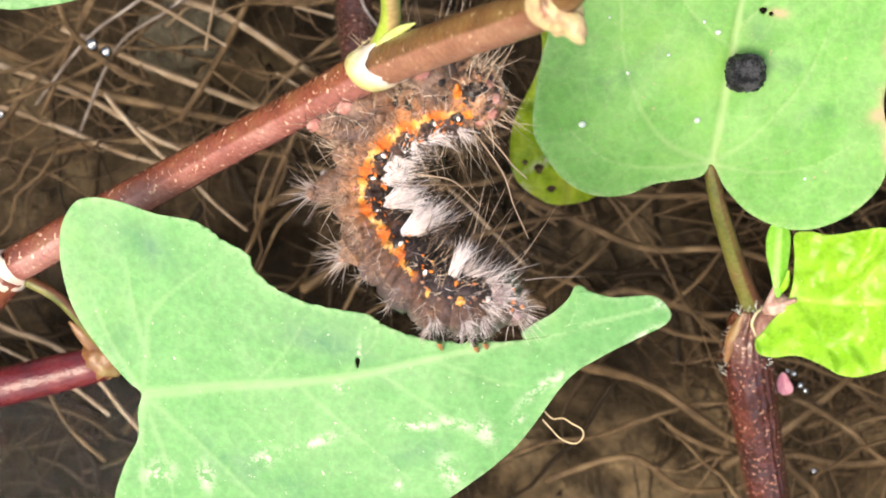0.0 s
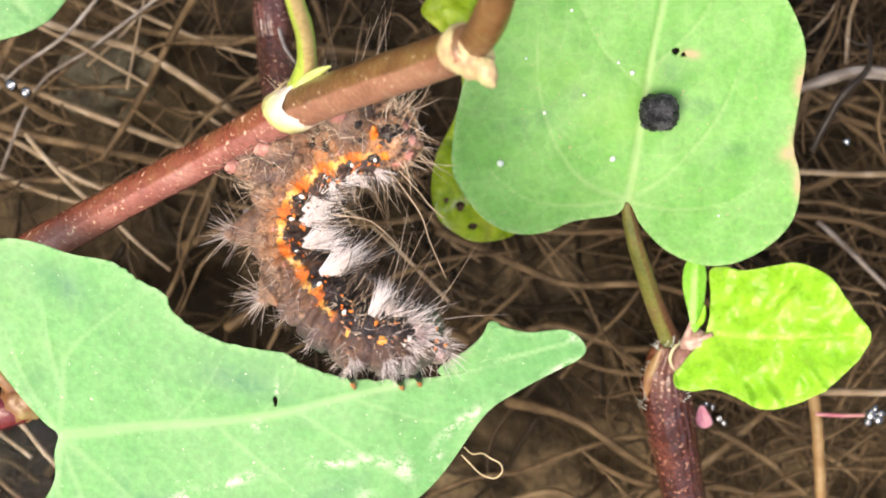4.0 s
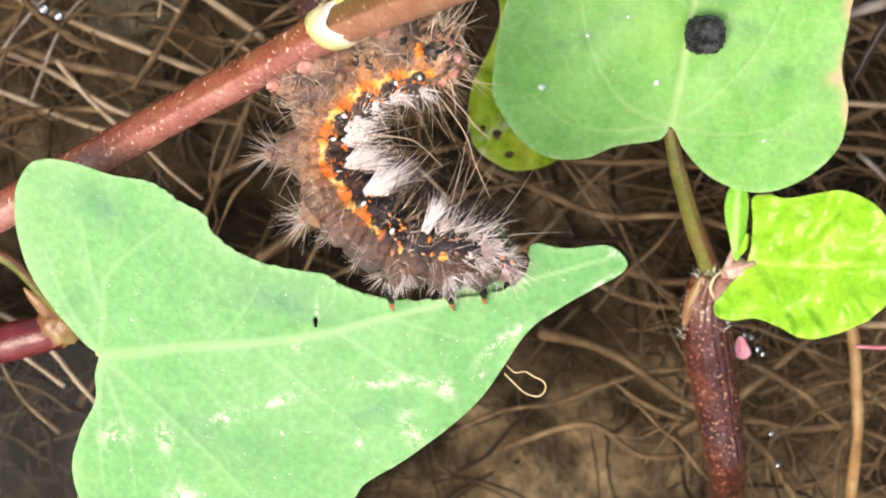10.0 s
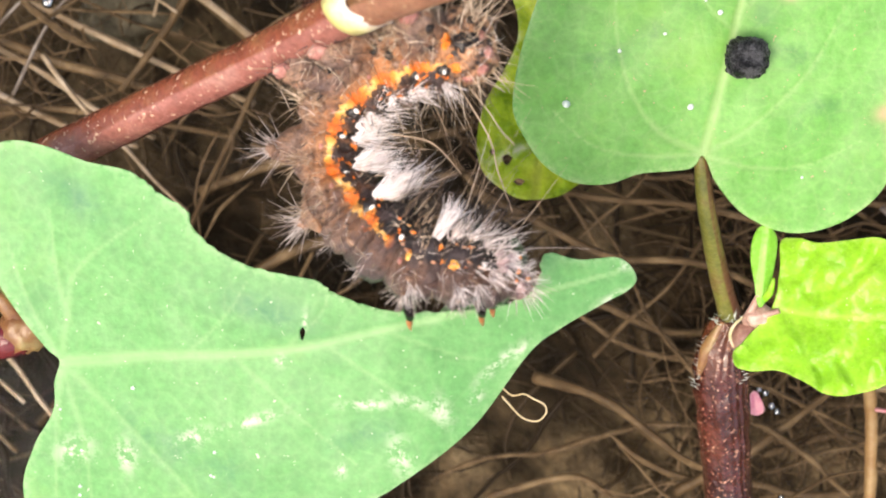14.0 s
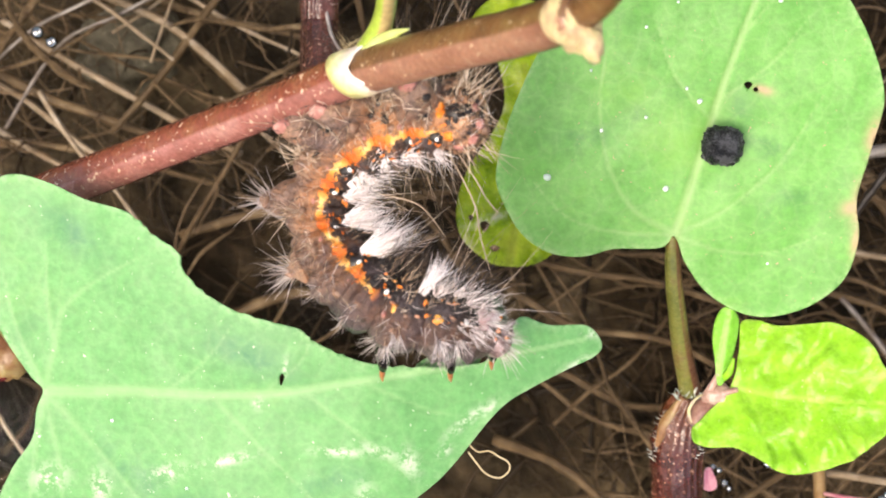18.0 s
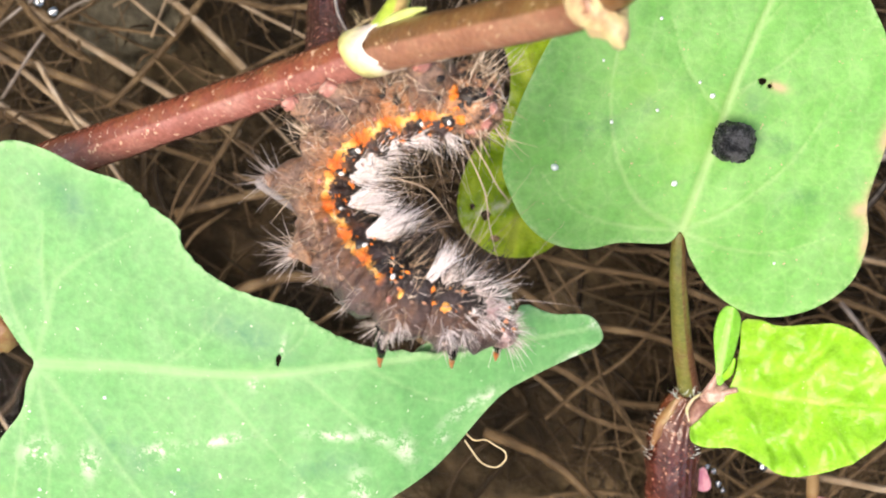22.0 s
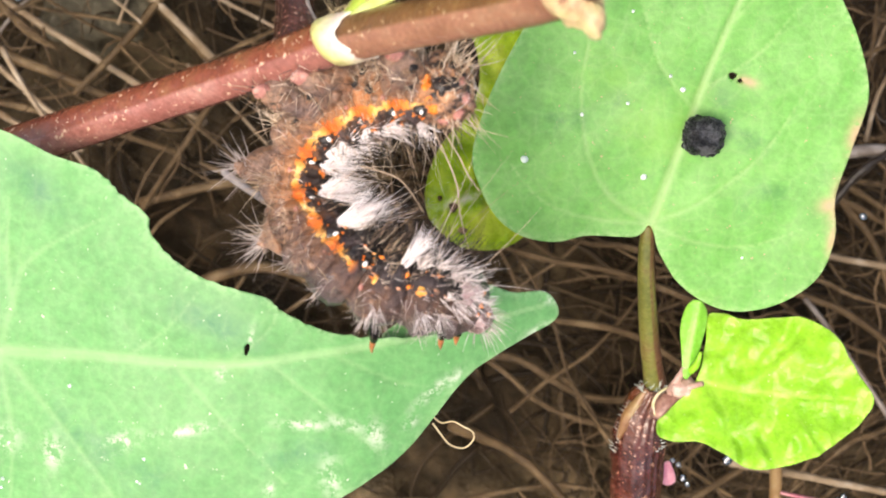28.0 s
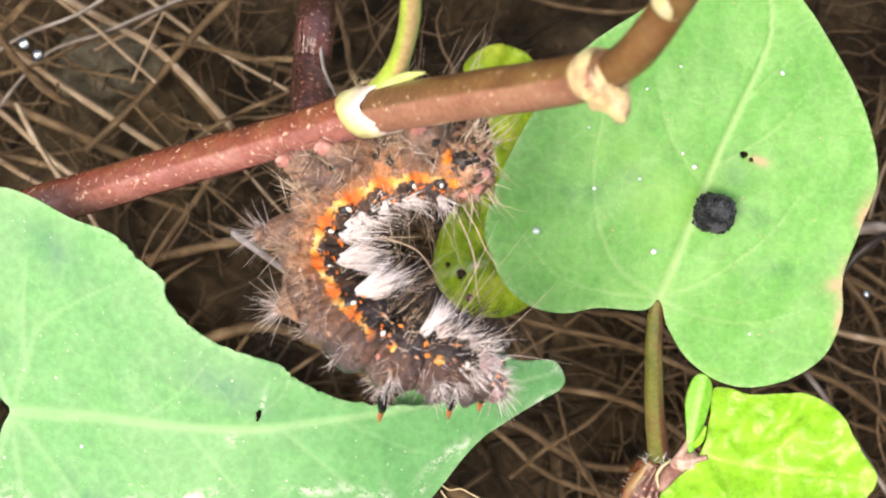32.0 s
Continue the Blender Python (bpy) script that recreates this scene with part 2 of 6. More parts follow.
def leaf_material(name, deep, mid, light, vein, mark, rough=0.42, through=0.12, pucker=0.0, patchy=0.45):
    n = Nodes(name)
    blotch = n.ramp(n.noise(230, 6, 0.68), [(0.32, deep), (0.5, mid), (0.7, light)])
    fine = n.ramp(n.noise(1900, 3, 0.6), [(0.3, (0.86, 0.86, 0.86)), (0.7, (1.1, 1.1, 1.1))])
    c = n.mix(1.0, blotch, fine, "MULTIPLY")
    sunny = n.ramp(n.noise(95, 5, 0.7), [(0.55, (0, 0, 0)), (0.72, (0.45, 0.45, 0.45))])
    c = n.mix(sunny, c, (1.35 * light[0], 1.08 * light[1], 0.8 * light[2]))
    stain = n.ramp(n.noise(130, 6, 0.75), [(0.52, (0, 0, 0)), (0.68, (0.42, 0.42, 0.42))])
    c = n.mix(stain, c, (0.62 * deep[0], 0.66 * deep[1], 0.8 * deep[2]))
    film = n.ramp(n.noise(380, 6, 0.75), [(0.36, (0, 0, 0)), (0.62, (1, 1, 1))])
    c = n.mix(n.math("MULTIPLY", n.math("MULTIPLY", n.attr("smudge"), film), 0.75), c, (0.45 * deep[0], 0.55 * deep[1], 1.0 * deep[2]))
    net = n.add("ShaderNodeTexVoronoi", Scale=620.0)
    net.feature = "DISTANCE_TO_EDGE"
    bent = n.tree.nodes.new("ShaderNodeVectorMath")
    bent.operation = "MULTIPLY_ADD"
    bent.inputs[1].default_value = (0.0012, 0.0012, 0.0012)
    wave = n.add("ShaderNodeTexNoise", Scale=500.0, Detail=3.0)
    n.link(n.coord.outputs["Object"], wave.inputs["Vector"]).link(wave.outputs["Color"], bent.inputs[0]).link(n.coord.outputs["Object"], bent.inputs[2]).link(bent.outputs[0], net.inputs["Vector"])
    mesh = n.ramp(net.outputs["Distance"], [(0.0, (0.09, 0.09, 0.09)), (0.06, (0.035, 0.035, 0.035)), (0.14, (0, 0, 0))])
    c = n.mix(mesh, c, vein)
    lines = n.ramp(n.attr("vein"), [(0.03, (0, 0, 0)), (0.25, (0.16, 0.16, 0.16)), (0.5, (0.36, 0.36, 0.36)), (0.8, (0.52, 0.52, 0.52)), (1.0, (0.44, 0.44, 0.44))])
    c = n.mix(n.math("MULTIPLY", lines, n.math("ADD", 0.62, n.math("MULTIPLY", n.noise(700, 4, 0.7), 0.7))), c, vein)
    hem = n.math("MULTIPLY", n.attr("edge"), n.ramp(n.noise(1500, 4, 0.7), [(0.42, (0.1, 0.1, 0.1)), (0.62, (0.9, 0.9, 0.9))]))
    c = n.mix(n.math("MULTIPLY", hem, 0.55), c, tuple(min(1.0, 1.15 * k + 0.06) for k in vein))
    speck = n.ramp(n.noise(2600, 2, 0.5), [(0.72, (0, 0, 0)), (0.76, (0.7, 0.7, 0.7))])
    c = n.mix(speck, c, mark)
    broken = n.ramp(n.noise(900, 5, 0.75), [(patchy, (0, 0, 0)), (patchy + 0.1, (1, 1, 1))])
    c = n.mix(n.math("MULTIPLY", n.math("MULTIPLY", n.attr("mark"), broken), 0.9), c, mark)
    relief = n.math("ADD", n.noise(1400, 4, 0.6), n.math("MULTIPLY", n.math("MINIMUM", net.outputs["Distance"], 0.3), 0.7))
    if pucker:
        relief = n.math("ADD", relief, n.math("MULTIPLY", n.noise(420, 3, 0.5), pucker))
    n.bump(relief, 0.35 if pucker else 0.25, 0.0004 if pucker else 0.0002)
    n.done(c, rough, 0.32)
    glow = n.add("ShaderNodeBsdfTranslucent")
    n.link(c, glow.inputs[0])
    both = n.add("ShaderNodeMixShader", Fac=through)
    out = n.tree.nodes["Material Output"]
    n.link(n.bsdf.outputs[0], both.inputs[1]).link(glow.outputs[0], both.inputs[2]).link(both.outputs[0], out.inputs[0])
    return n.mat


LEAF = leaf_material("leaf_green", (0.113, 0.315, 0.10), (0.13, 0.345, 0.113), (0.146, 0.37, 0.125), (0.33, 0.52, 0.24), (0.60, 0.66, 0.50))
LEAF_TWO = leaf_material("leaf_green_warm", (0.108, 0.32, 0.058), (0.128, 0.36, 0.068), (0.15, 0.395, 0.08), (0.38, 0.52, 0.22), (0.46, 0.29, 0.18), patchy=0.34)
YOUNG = leaf_material("leaf_young", (0.19, 0.47, 0.016), (0.25, 0.56, 0.026), (0.32, 0.63, 0.045), (0.46, 0.64, 0.11), (0.6, 0.7, 0.3), 0.2, 0.18, 1.6)
OLD = leaf_material("leaf_yellowing", (0.13, 0.28, 0.01), (0.38, 0.60, 0.022), (0.62, 0.76, 0.06), (0.4, 0.45, 0.06), (0.75, 0.78, 0.6), 0.1, 0.22, 4.0)


def plain(name, stops, scale, rough, bump=(0.3, 0.0003), spec=0.5, detail=5, fine=None):
    n = Nodes(name)
    c = n.ramp(n.noise(scale, detail, 0.65), stops)
    if fine:
        c = n.mix(n.ramp(n.noise(fine[0], 2, 0.5), [(fine[1], (0, 0, 0)), (fine[1] + 0.05, (1, 1, 1))]), c, fine[2])
    n.bump(n.noise(scale * 4, 4, 0.6), *bump)
    return n.done(c, rough, spec)


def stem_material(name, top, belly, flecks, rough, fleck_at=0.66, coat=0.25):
    """A stem with a darker upper side, a paler flank below a faint ridge, and corky flecks."""
    n = Nodes(name)
    one = n.ramp(n.noise(330, 5, 0.65), [(0.3, top[0]), (0.5, top[1]), (0.72, top[2])])
    two = n.ramp(n.noise(260, 5, 0.65), [(0.3, belly[0]), (0.5, belly[1]), (0.72, belly[2])])
    at = n.math("ADD", n.attr("round"), n.math("MULTIPLY", n.math("SUBTRACT", n.noise(500, 4, 0.6), 0.5), 0.05))
    c = n.mix(n.ramp(at, [(0.845, (0, 0, 0)), (0.90, (1, 1, 1))]), one, two)
    c = n.mix(n.math("MULTIPLY", n.attr("young"), n.ramp(n.noise(500, 4, 0.6), [(0.3, (0.45, 0.45, 0.45)), (0.65, (1, 1, 1))])), c, (0.115, 0.034, 0.008))
    grain = n.ramp(n.noise(3000, 3, 0.6), [(0.3, (0.8, 0.8, 0.8)), (0.7, (1.15, 1.15, 1.15))])
    c = n.mix(1.0, c, grain, "MULTIPLY")
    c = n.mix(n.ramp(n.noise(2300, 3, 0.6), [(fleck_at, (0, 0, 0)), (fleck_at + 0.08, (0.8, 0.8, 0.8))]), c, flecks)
    relief = n.math("ADD", n.noise(420, 4, 0.6), n.math("MULTIPLY", n.noise(2200, 4, 0.6), 0.4))
    if coat >= 0.5:
        relief = n.math("ADD", relief, n.math("MULTIPLY", n.math("SINE", n.math("MULTIPLY", at, 44.0)), 0.13))
    n.bump(relief, 0.55 if coat < 0.5 else 0.8, 0.0004)
    n.bsdf.inputs["Coat Weight"].default_value, n.bsdf.inputs["Coat Roughness"].default_value = coat, 0.06
    return n.done(c, rough, 0.45)


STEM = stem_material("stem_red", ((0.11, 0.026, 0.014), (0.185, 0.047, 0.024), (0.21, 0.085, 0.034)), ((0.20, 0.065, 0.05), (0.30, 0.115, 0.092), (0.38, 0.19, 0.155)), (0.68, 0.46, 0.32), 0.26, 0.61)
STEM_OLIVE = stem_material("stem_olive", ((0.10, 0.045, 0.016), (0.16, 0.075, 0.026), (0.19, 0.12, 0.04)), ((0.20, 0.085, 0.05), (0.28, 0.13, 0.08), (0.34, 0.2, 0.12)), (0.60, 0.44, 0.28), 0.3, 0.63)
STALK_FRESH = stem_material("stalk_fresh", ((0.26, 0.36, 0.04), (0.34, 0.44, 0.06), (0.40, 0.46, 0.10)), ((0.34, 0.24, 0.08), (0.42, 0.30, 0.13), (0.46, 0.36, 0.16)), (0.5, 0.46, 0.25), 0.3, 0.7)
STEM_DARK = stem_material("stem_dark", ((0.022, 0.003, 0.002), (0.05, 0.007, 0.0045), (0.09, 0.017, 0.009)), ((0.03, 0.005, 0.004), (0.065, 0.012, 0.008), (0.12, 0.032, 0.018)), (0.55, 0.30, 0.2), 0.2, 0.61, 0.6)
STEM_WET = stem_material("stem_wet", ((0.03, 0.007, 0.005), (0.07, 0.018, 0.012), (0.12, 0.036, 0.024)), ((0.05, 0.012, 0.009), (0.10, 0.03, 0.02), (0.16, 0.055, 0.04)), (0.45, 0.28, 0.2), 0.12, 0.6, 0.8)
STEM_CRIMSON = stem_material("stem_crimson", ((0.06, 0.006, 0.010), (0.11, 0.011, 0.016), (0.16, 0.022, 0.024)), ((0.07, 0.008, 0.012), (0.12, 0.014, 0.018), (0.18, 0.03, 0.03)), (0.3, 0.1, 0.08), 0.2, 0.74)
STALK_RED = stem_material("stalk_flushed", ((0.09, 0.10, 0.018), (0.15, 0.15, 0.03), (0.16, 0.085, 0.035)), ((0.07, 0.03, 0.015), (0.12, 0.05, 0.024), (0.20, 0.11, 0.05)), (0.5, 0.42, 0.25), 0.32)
STEM_GREEN = plain("petiole_green", [(0.3, (0.16, 0.2, 0.04)), (0.5, (0.30, 0.30, 0.07)), (0.72, (0.36, 0.24, 0.10))], 200, 0.35)
SHEATH = plain("sheath_pale", [(0.3, (0.40, 0.38, 0.13)), (0.5, (0.52, 0.46, 0.26)), (0.66, (0.58, 0.40, 0.33))], 800, 0.35)
SCALE_GREEN = plain("scale_green", [(0.3, (0.34, 0.42, 0.09)), (0.5, (0.48, 0.54, 0.18)), (0.7, (0.60, 0.60, 0.32))], 500, 0.35)
SHEATH_WHITE = plain("sheath_white", [(0.3, (0.40, 0.22, 0.18)), (0.46, (0.54, 0.41, 0.35)), (0.64, (0.66, 0.62, 0.50))], 420, 0.35)
FRASS = plain("frass_black", [(0.38, (0.008, 0.008, 0.009)), (0.5, (0.045, 0.045, 0.05)), (0.6, (0.15, 0.15, 0.16))], 1100, 0.22, (1.0, 0.0016), 0.8)
def soil_material():
    """Wet silt: broad lighter mud and dark peat with the plants' shade in its near-black, with crumbs."""
    n = Nodes("soil")
    # near-black tones hold the shade under the plants, on top of the soil's brown
    shaded_peat = n.ramp(n.noise(55, 6, 0.62), [(0.42, (0.003, 0.002, 0.001)), (0.52, (0.018, 0.0115, 0.0055)), (0.66, (0.07, 0.047, 0.024))])
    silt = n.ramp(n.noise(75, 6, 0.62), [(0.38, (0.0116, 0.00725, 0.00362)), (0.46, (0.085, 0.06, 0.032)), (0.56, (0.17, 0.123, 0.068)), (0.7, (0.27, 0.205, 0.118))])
    mud = n.mix(n.attr("silt"), shaded_peat, silt)
    crumbs = n.ramp(n.noise(430, 5, 0.7), [(0.3, (0.45, 0.45, 0.45)), (0.5, (0.95, 0.95, 0.95)), (0.72, (1.6, 1.55, 1.5))])
    c = n.mix(1.0, mud, crumbs, "MULTIPLY")
    n.bump(n.noise(300, 6, 0.7), 0.9, 0.002)
    return n.done(c, 0.6, 0.12)


SOIL = soil_material()


def island_material(name, stops, scale, rough):
    """Strands that differ one from another in tone."""
    n = Nodes(name)
    geo = n.tree.nodes.new("ShaderNodeNewGeometry")
    own = n.math("ADD", n.math("MULTIPLY", geo.outputs["Random Per Island"], 0.6), n.math("MULTIPLY", n.noise(scale, 5, 0.7), 0.4))
    n.bump(n.noise(scale * 5, 4, 0.6), 0.5, 0.0003)
    return n.done(n.ramp(own, stops), rough, 0.15)


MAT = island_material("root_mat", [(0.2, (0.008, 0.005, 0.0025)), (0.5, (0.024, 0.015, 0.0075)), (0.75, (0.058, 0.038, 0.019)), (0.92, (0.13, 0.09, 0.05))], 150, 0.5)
ROOT = plain("root_tan", [(0.3, (0.0607, 0.0365, 0.0175)), (0.52, (0.135, 0.0864, 0.0432)), (0.7, (0.257, 0.176, 0.0945))], 250, 0.5, spec=0.2)
FINE = island_material("fine_roots", [(0.2, (0.027, 0.0162, 0.0081)), (0.55, (0.115, 0.0716, 0.0365)), (0.92, (0.351, 0.236, 0.135))], 150, 0.5)
ROOT_DULL = plain("root_dull", [(0.32, (0.048, 0.0288, 0.0144)), (0.5, (0.138, 0.0888, 0.0456)), (0.68, (0.252, 0.174, 0.096))], 420, 0.55, (0.8, 0.0006), spec=0.2)
SOIL_GREY = plain("silt_grey", [(0.34, (0.042, 0.0364, 0.0238)), (0.52, (0.119, 0.106, 0.0728)), (0.7, (0.21, 0.189, 0.133))], 260, 0.6, (0.8, 0.0008), spec=0.2)
CLOD = (-3.8, 2.5)
ROOT_AMBER = plain("root_amber", [(0.3, (0.192, 0.108, 0.042)), (0.52, (0.36, 0.216, 0.096)), (0.7, (0.48, 0.336, 0.168))], 250, 0.4, spec=0.25)
ROOT_PALE = plain("root_pale", [(0.3, (0.188, 0.122, 0.065)), (0.52, (0.362, 0.269, 0.175)), (0.7, (0.575, 0.475, 0.362))], 250, 0.4, spec=0.25)

PETAL = plain("petal_pink", [(0.36, (0.62, 0.18, 0.26)), (0.52, (0.75, 0.34, 0.38)), (0.66, (0.8, 0.55, 0.45))], 520, 0.3)
THREAD = plain("thread_straw", [(0.3, (0.45, 0.33, 0.16)), (0.6, (0.62, 0.5, 0.3)), (0.8, (0.7, 0.6, 0.42))], 400, 0.4)
STRAW = plain("straw_white", [(0.3, (0.13, 0.10, 0.08)), (0.5, (0.24, 0.2, 0.175)), (0.68, (0.44, 0.40, 0.37))], 300, 0.3)
TWIG = plain("twig_dark", [(0.3, (0.01, 0.008, 0.006)), (0.6, (0.04, 0.03, 0.024)), (0.8, (0.12, 0.1, 0.08))], 500, 0.35)
GRAIN = plain("grain_white", [(0.3, (0.5, 0.6, 0.52)), (0.6, (0.7, 0.78, 0.72)), (0.8, (0.85, 0.88, 0.85))], 1500, 0.15)


def clear(name, rough=0.0, ior=1.33, ripple=0.0, silt=0.0):
    """Water: looks through, with a mirror gloss at its surface; silt clouds it in drifts."""
    n = Nodes(name)
    see, gloss, both = n.add("ShaderNodeBsdfTransparent"), n.add("ShaderNodeBsdfGlossy", Roughness=rough), n.add("ShaderNodeMixShader")
    fresnel = n.add("ShaderNodeFresnel", IOR=ior)
    body = see
    if silt:
        cloud, body = n.add("ShaderNodeBsdfDiffuse", Color=(0.022, 0.015, 0.008, 1)), n.add("ShaderNodeMixShader")
        drift = n.ramp(n.noise(70, 4, 0.6), [(0.35, (0.3 * silt,) * 3), (0.65, (silt,) * 3)])
        n.link(drift, body.inputs[0]).link(see.outputs[0], body.inputs[1]).link(cloud.outputs[0], body.inputs[2])
    n.link(fresnel.outputs[0], both.inputs[0]).link(body.outputs[0], both.inputs[1]).link(gloss.outputs[0], both.inputs[2])
    n.link(both.outputs[0], n.tree.nodes["Material Output"].inputs[0])
    if ripple:
        b = n.add("ShaderNodeBump", Strength=ripple, Distance=0.002)
        n.link(n.noise(60, 2, 0.5), b.inputs["Height"]).link(b.outputs[0], gloss.inputs["Normal"]).link(b.outputs[0], fresnel.inputs["Normal"])
    return n.mat


WATER = clear("water", 0.02, 1.12, 0.15, 0.26)
DROP = clear("water_drop", 0.05, 3.2)

# ---- ground, water, roots ----
rnd = random.Random(11)


def ground_height(x, y):
    f = max(0.0, 1 - math.hypot(x, y) / 60)
    rough = 0.75 * noise.noise(Vector((x * 0.33, y * 0.33, 3))) + 1.1 * (abs(noise.noise(Vector((x * 0.62, y * 0.62, 7)))) ** 0.6 - 0.4) + 0.16 * noise.noise(Vector((x * 1.8, y * 1.8, 7))) + 0.07 * noise.noise(Vector((x * 4, y * 4, 5)))
    return -8.8 + f * rough


def silt_light_share(x, y):
    """Bare silt lies open below and beside the side stem; elsewhere dark peat and roots. Lit mud is also made paler,
    shaded soil darker.
    """
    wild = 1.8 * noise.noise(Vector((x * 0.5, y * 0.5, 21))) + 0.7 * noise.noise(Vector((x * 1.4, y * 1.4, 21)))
    # the last term paints a shaded hollow under the side stem as dark colour
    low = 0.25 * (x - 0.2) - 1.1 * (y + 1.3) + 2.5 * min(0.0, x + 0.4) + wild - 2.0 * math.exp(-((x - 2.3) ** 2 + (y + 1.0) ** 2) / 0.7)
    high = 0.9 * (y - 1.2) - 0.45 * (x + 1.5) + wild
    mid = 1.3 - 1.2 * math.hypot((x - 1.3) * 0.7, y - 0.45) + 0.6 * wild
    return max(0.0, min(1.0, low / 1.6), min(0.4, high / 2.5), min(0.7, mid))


bm = bmesh.new()
silt = bm.verts.layers.float.new("silt")
ticks = [-200000, -20000, -2000, -300, -60, -25] + [-12 + 0.12 * i for i in range(201)] + [25, 60, 300, 2000, 20000, 200000]
grid = [[bm.verts.new(V(x, y, ground_height(x, y))) for x in ticks] for y in ticks]
for j, y in enumerate(ticks):
    for i, x in enumerate(ticks):
        grid[j][i][silt] = silt_light_share(x, y)
for j in range(len(ticks) - 1):
    for i in range(len(ticks) - 1):
        bm.faces.new((grid[j][i], grid[j][i + 1], grid[j + 1][i + 1], grid[j + 1][i]))
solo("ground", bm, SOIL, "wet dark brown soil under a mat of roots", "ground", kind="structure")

bm = bmesh.new()
corner = [bm.verts.new(V(x, y, -4.0)) for x, y in ((-120, -120), (120, -120), (120, 120), (-120, 120))]
bm.faces.new(corner)
water = solo("water", bm, WATER, "shallow slightly cloudy still water over the roots", "water", kind="structure")
water.visible_shadow = False


def wander(x, y, z, a, ln, r, steps, swing, sink=0.0):
    """A root's way: points that turn a little at each step and stay on or above the soil."""
    pts = []
    for k in range(steps + 1):
        pts.append((x, y, max(z, ground_height(x, y) + r * 0.6), r * (1 - 0.45 * k / steps)))
        a += rnd.uniform(-swing, swing)
        x, y, z = x + math.cos(a) * ln / steps, y + math.sin(a) * ln / steps, z + rnd.uniform(-0.12, 0.10) - sink
    return pts


bm = bmesh.new()
for i in range(1500):
    x, y = rnd.uniform(-9, 9), rnd.uniform(-6.5, 7.5)
    if silt_light_share(x, y) > 0.3 and rnd.random() < (0.45 if x > 2.9 else 0.85):
        continue
    thick = rnd.choice((0.011, 0.014, 0.018, 0.024, 0.03, 0.04, 0.055))
    tube(bm, wander(x, y, rnd.uniform(-9.2, -7.7), rnd.uniform(0, 6.28), rnd.uniform(0.7, 3.2), thick, 5, 0.55), 4, 2, 0.3, i)
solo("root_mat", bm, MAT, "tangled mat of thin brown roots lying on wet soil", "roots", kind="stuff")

bm = bmesh.new()
for i in range(900):
    side = rnd.random()
    x, y = (rnd.uniform(3.0, 7.0), rnd.uniform(-2.5, 5.0)) if side < 0.45 else (rnd.uniform(-6.5, 0.5), rnd.uniform(0.9, 5.0)) if side < 0.8 else (rnd.uniform(2.7, 6.0), rnd.uniform(-3.5, -0.5))
    tube(bm, wander(x, y, rnd.uniform(-8.2, -6.8), rnd.uniform(0, 6.28), rnd.uniform(0.4, 2.2), rnd.choice((0.007, 0.009, 0.012, 0.016)), 5, 0.7), 4, 2, 0.3, i)
solo("fine_roots", bm, FINE, "dense brown fibrous rootlets matted above the soil", "roots", kind="stuff")

bm = bmesh.new()
silt = bm.verts.layers.float.new("silt")
for i in range(260):
    x, y = rnd.uniform(-8, 8), rnd.uniform(-6, 7)
    s = rnd.uniform(0.04, 0.16)
    blob(bm, (x, y, ground_height(x, y) + s * 0.15), (s, s * rnd.uniform(0.7, 1.2), s * 0.6), Euler((0, 0, rnd.uniform(0, 3))), 2, 0.5, 2.5, i)
for v in bm.verts:
    v[silt] = silt_light_share(v.co.x / K, v.co.y / K)
solo("soil_crumbs", bm, SOIL, "damp crumbs and small clods of dark soil", "soil", kind="stuff")


def root(label, mat, pts, r0, r1, seg=8):
    n = len(pts)
    path = [(*p, 0.85 * (r0 + (r1 - r0) * k / (n - 1))) for k, p in enumerate(pts)]
    return solo("root", tube(bmesh.new(), path, seg, 7, 0.35, pts[0][0] * 7), mat, label, "root", "loose roots over the soil")


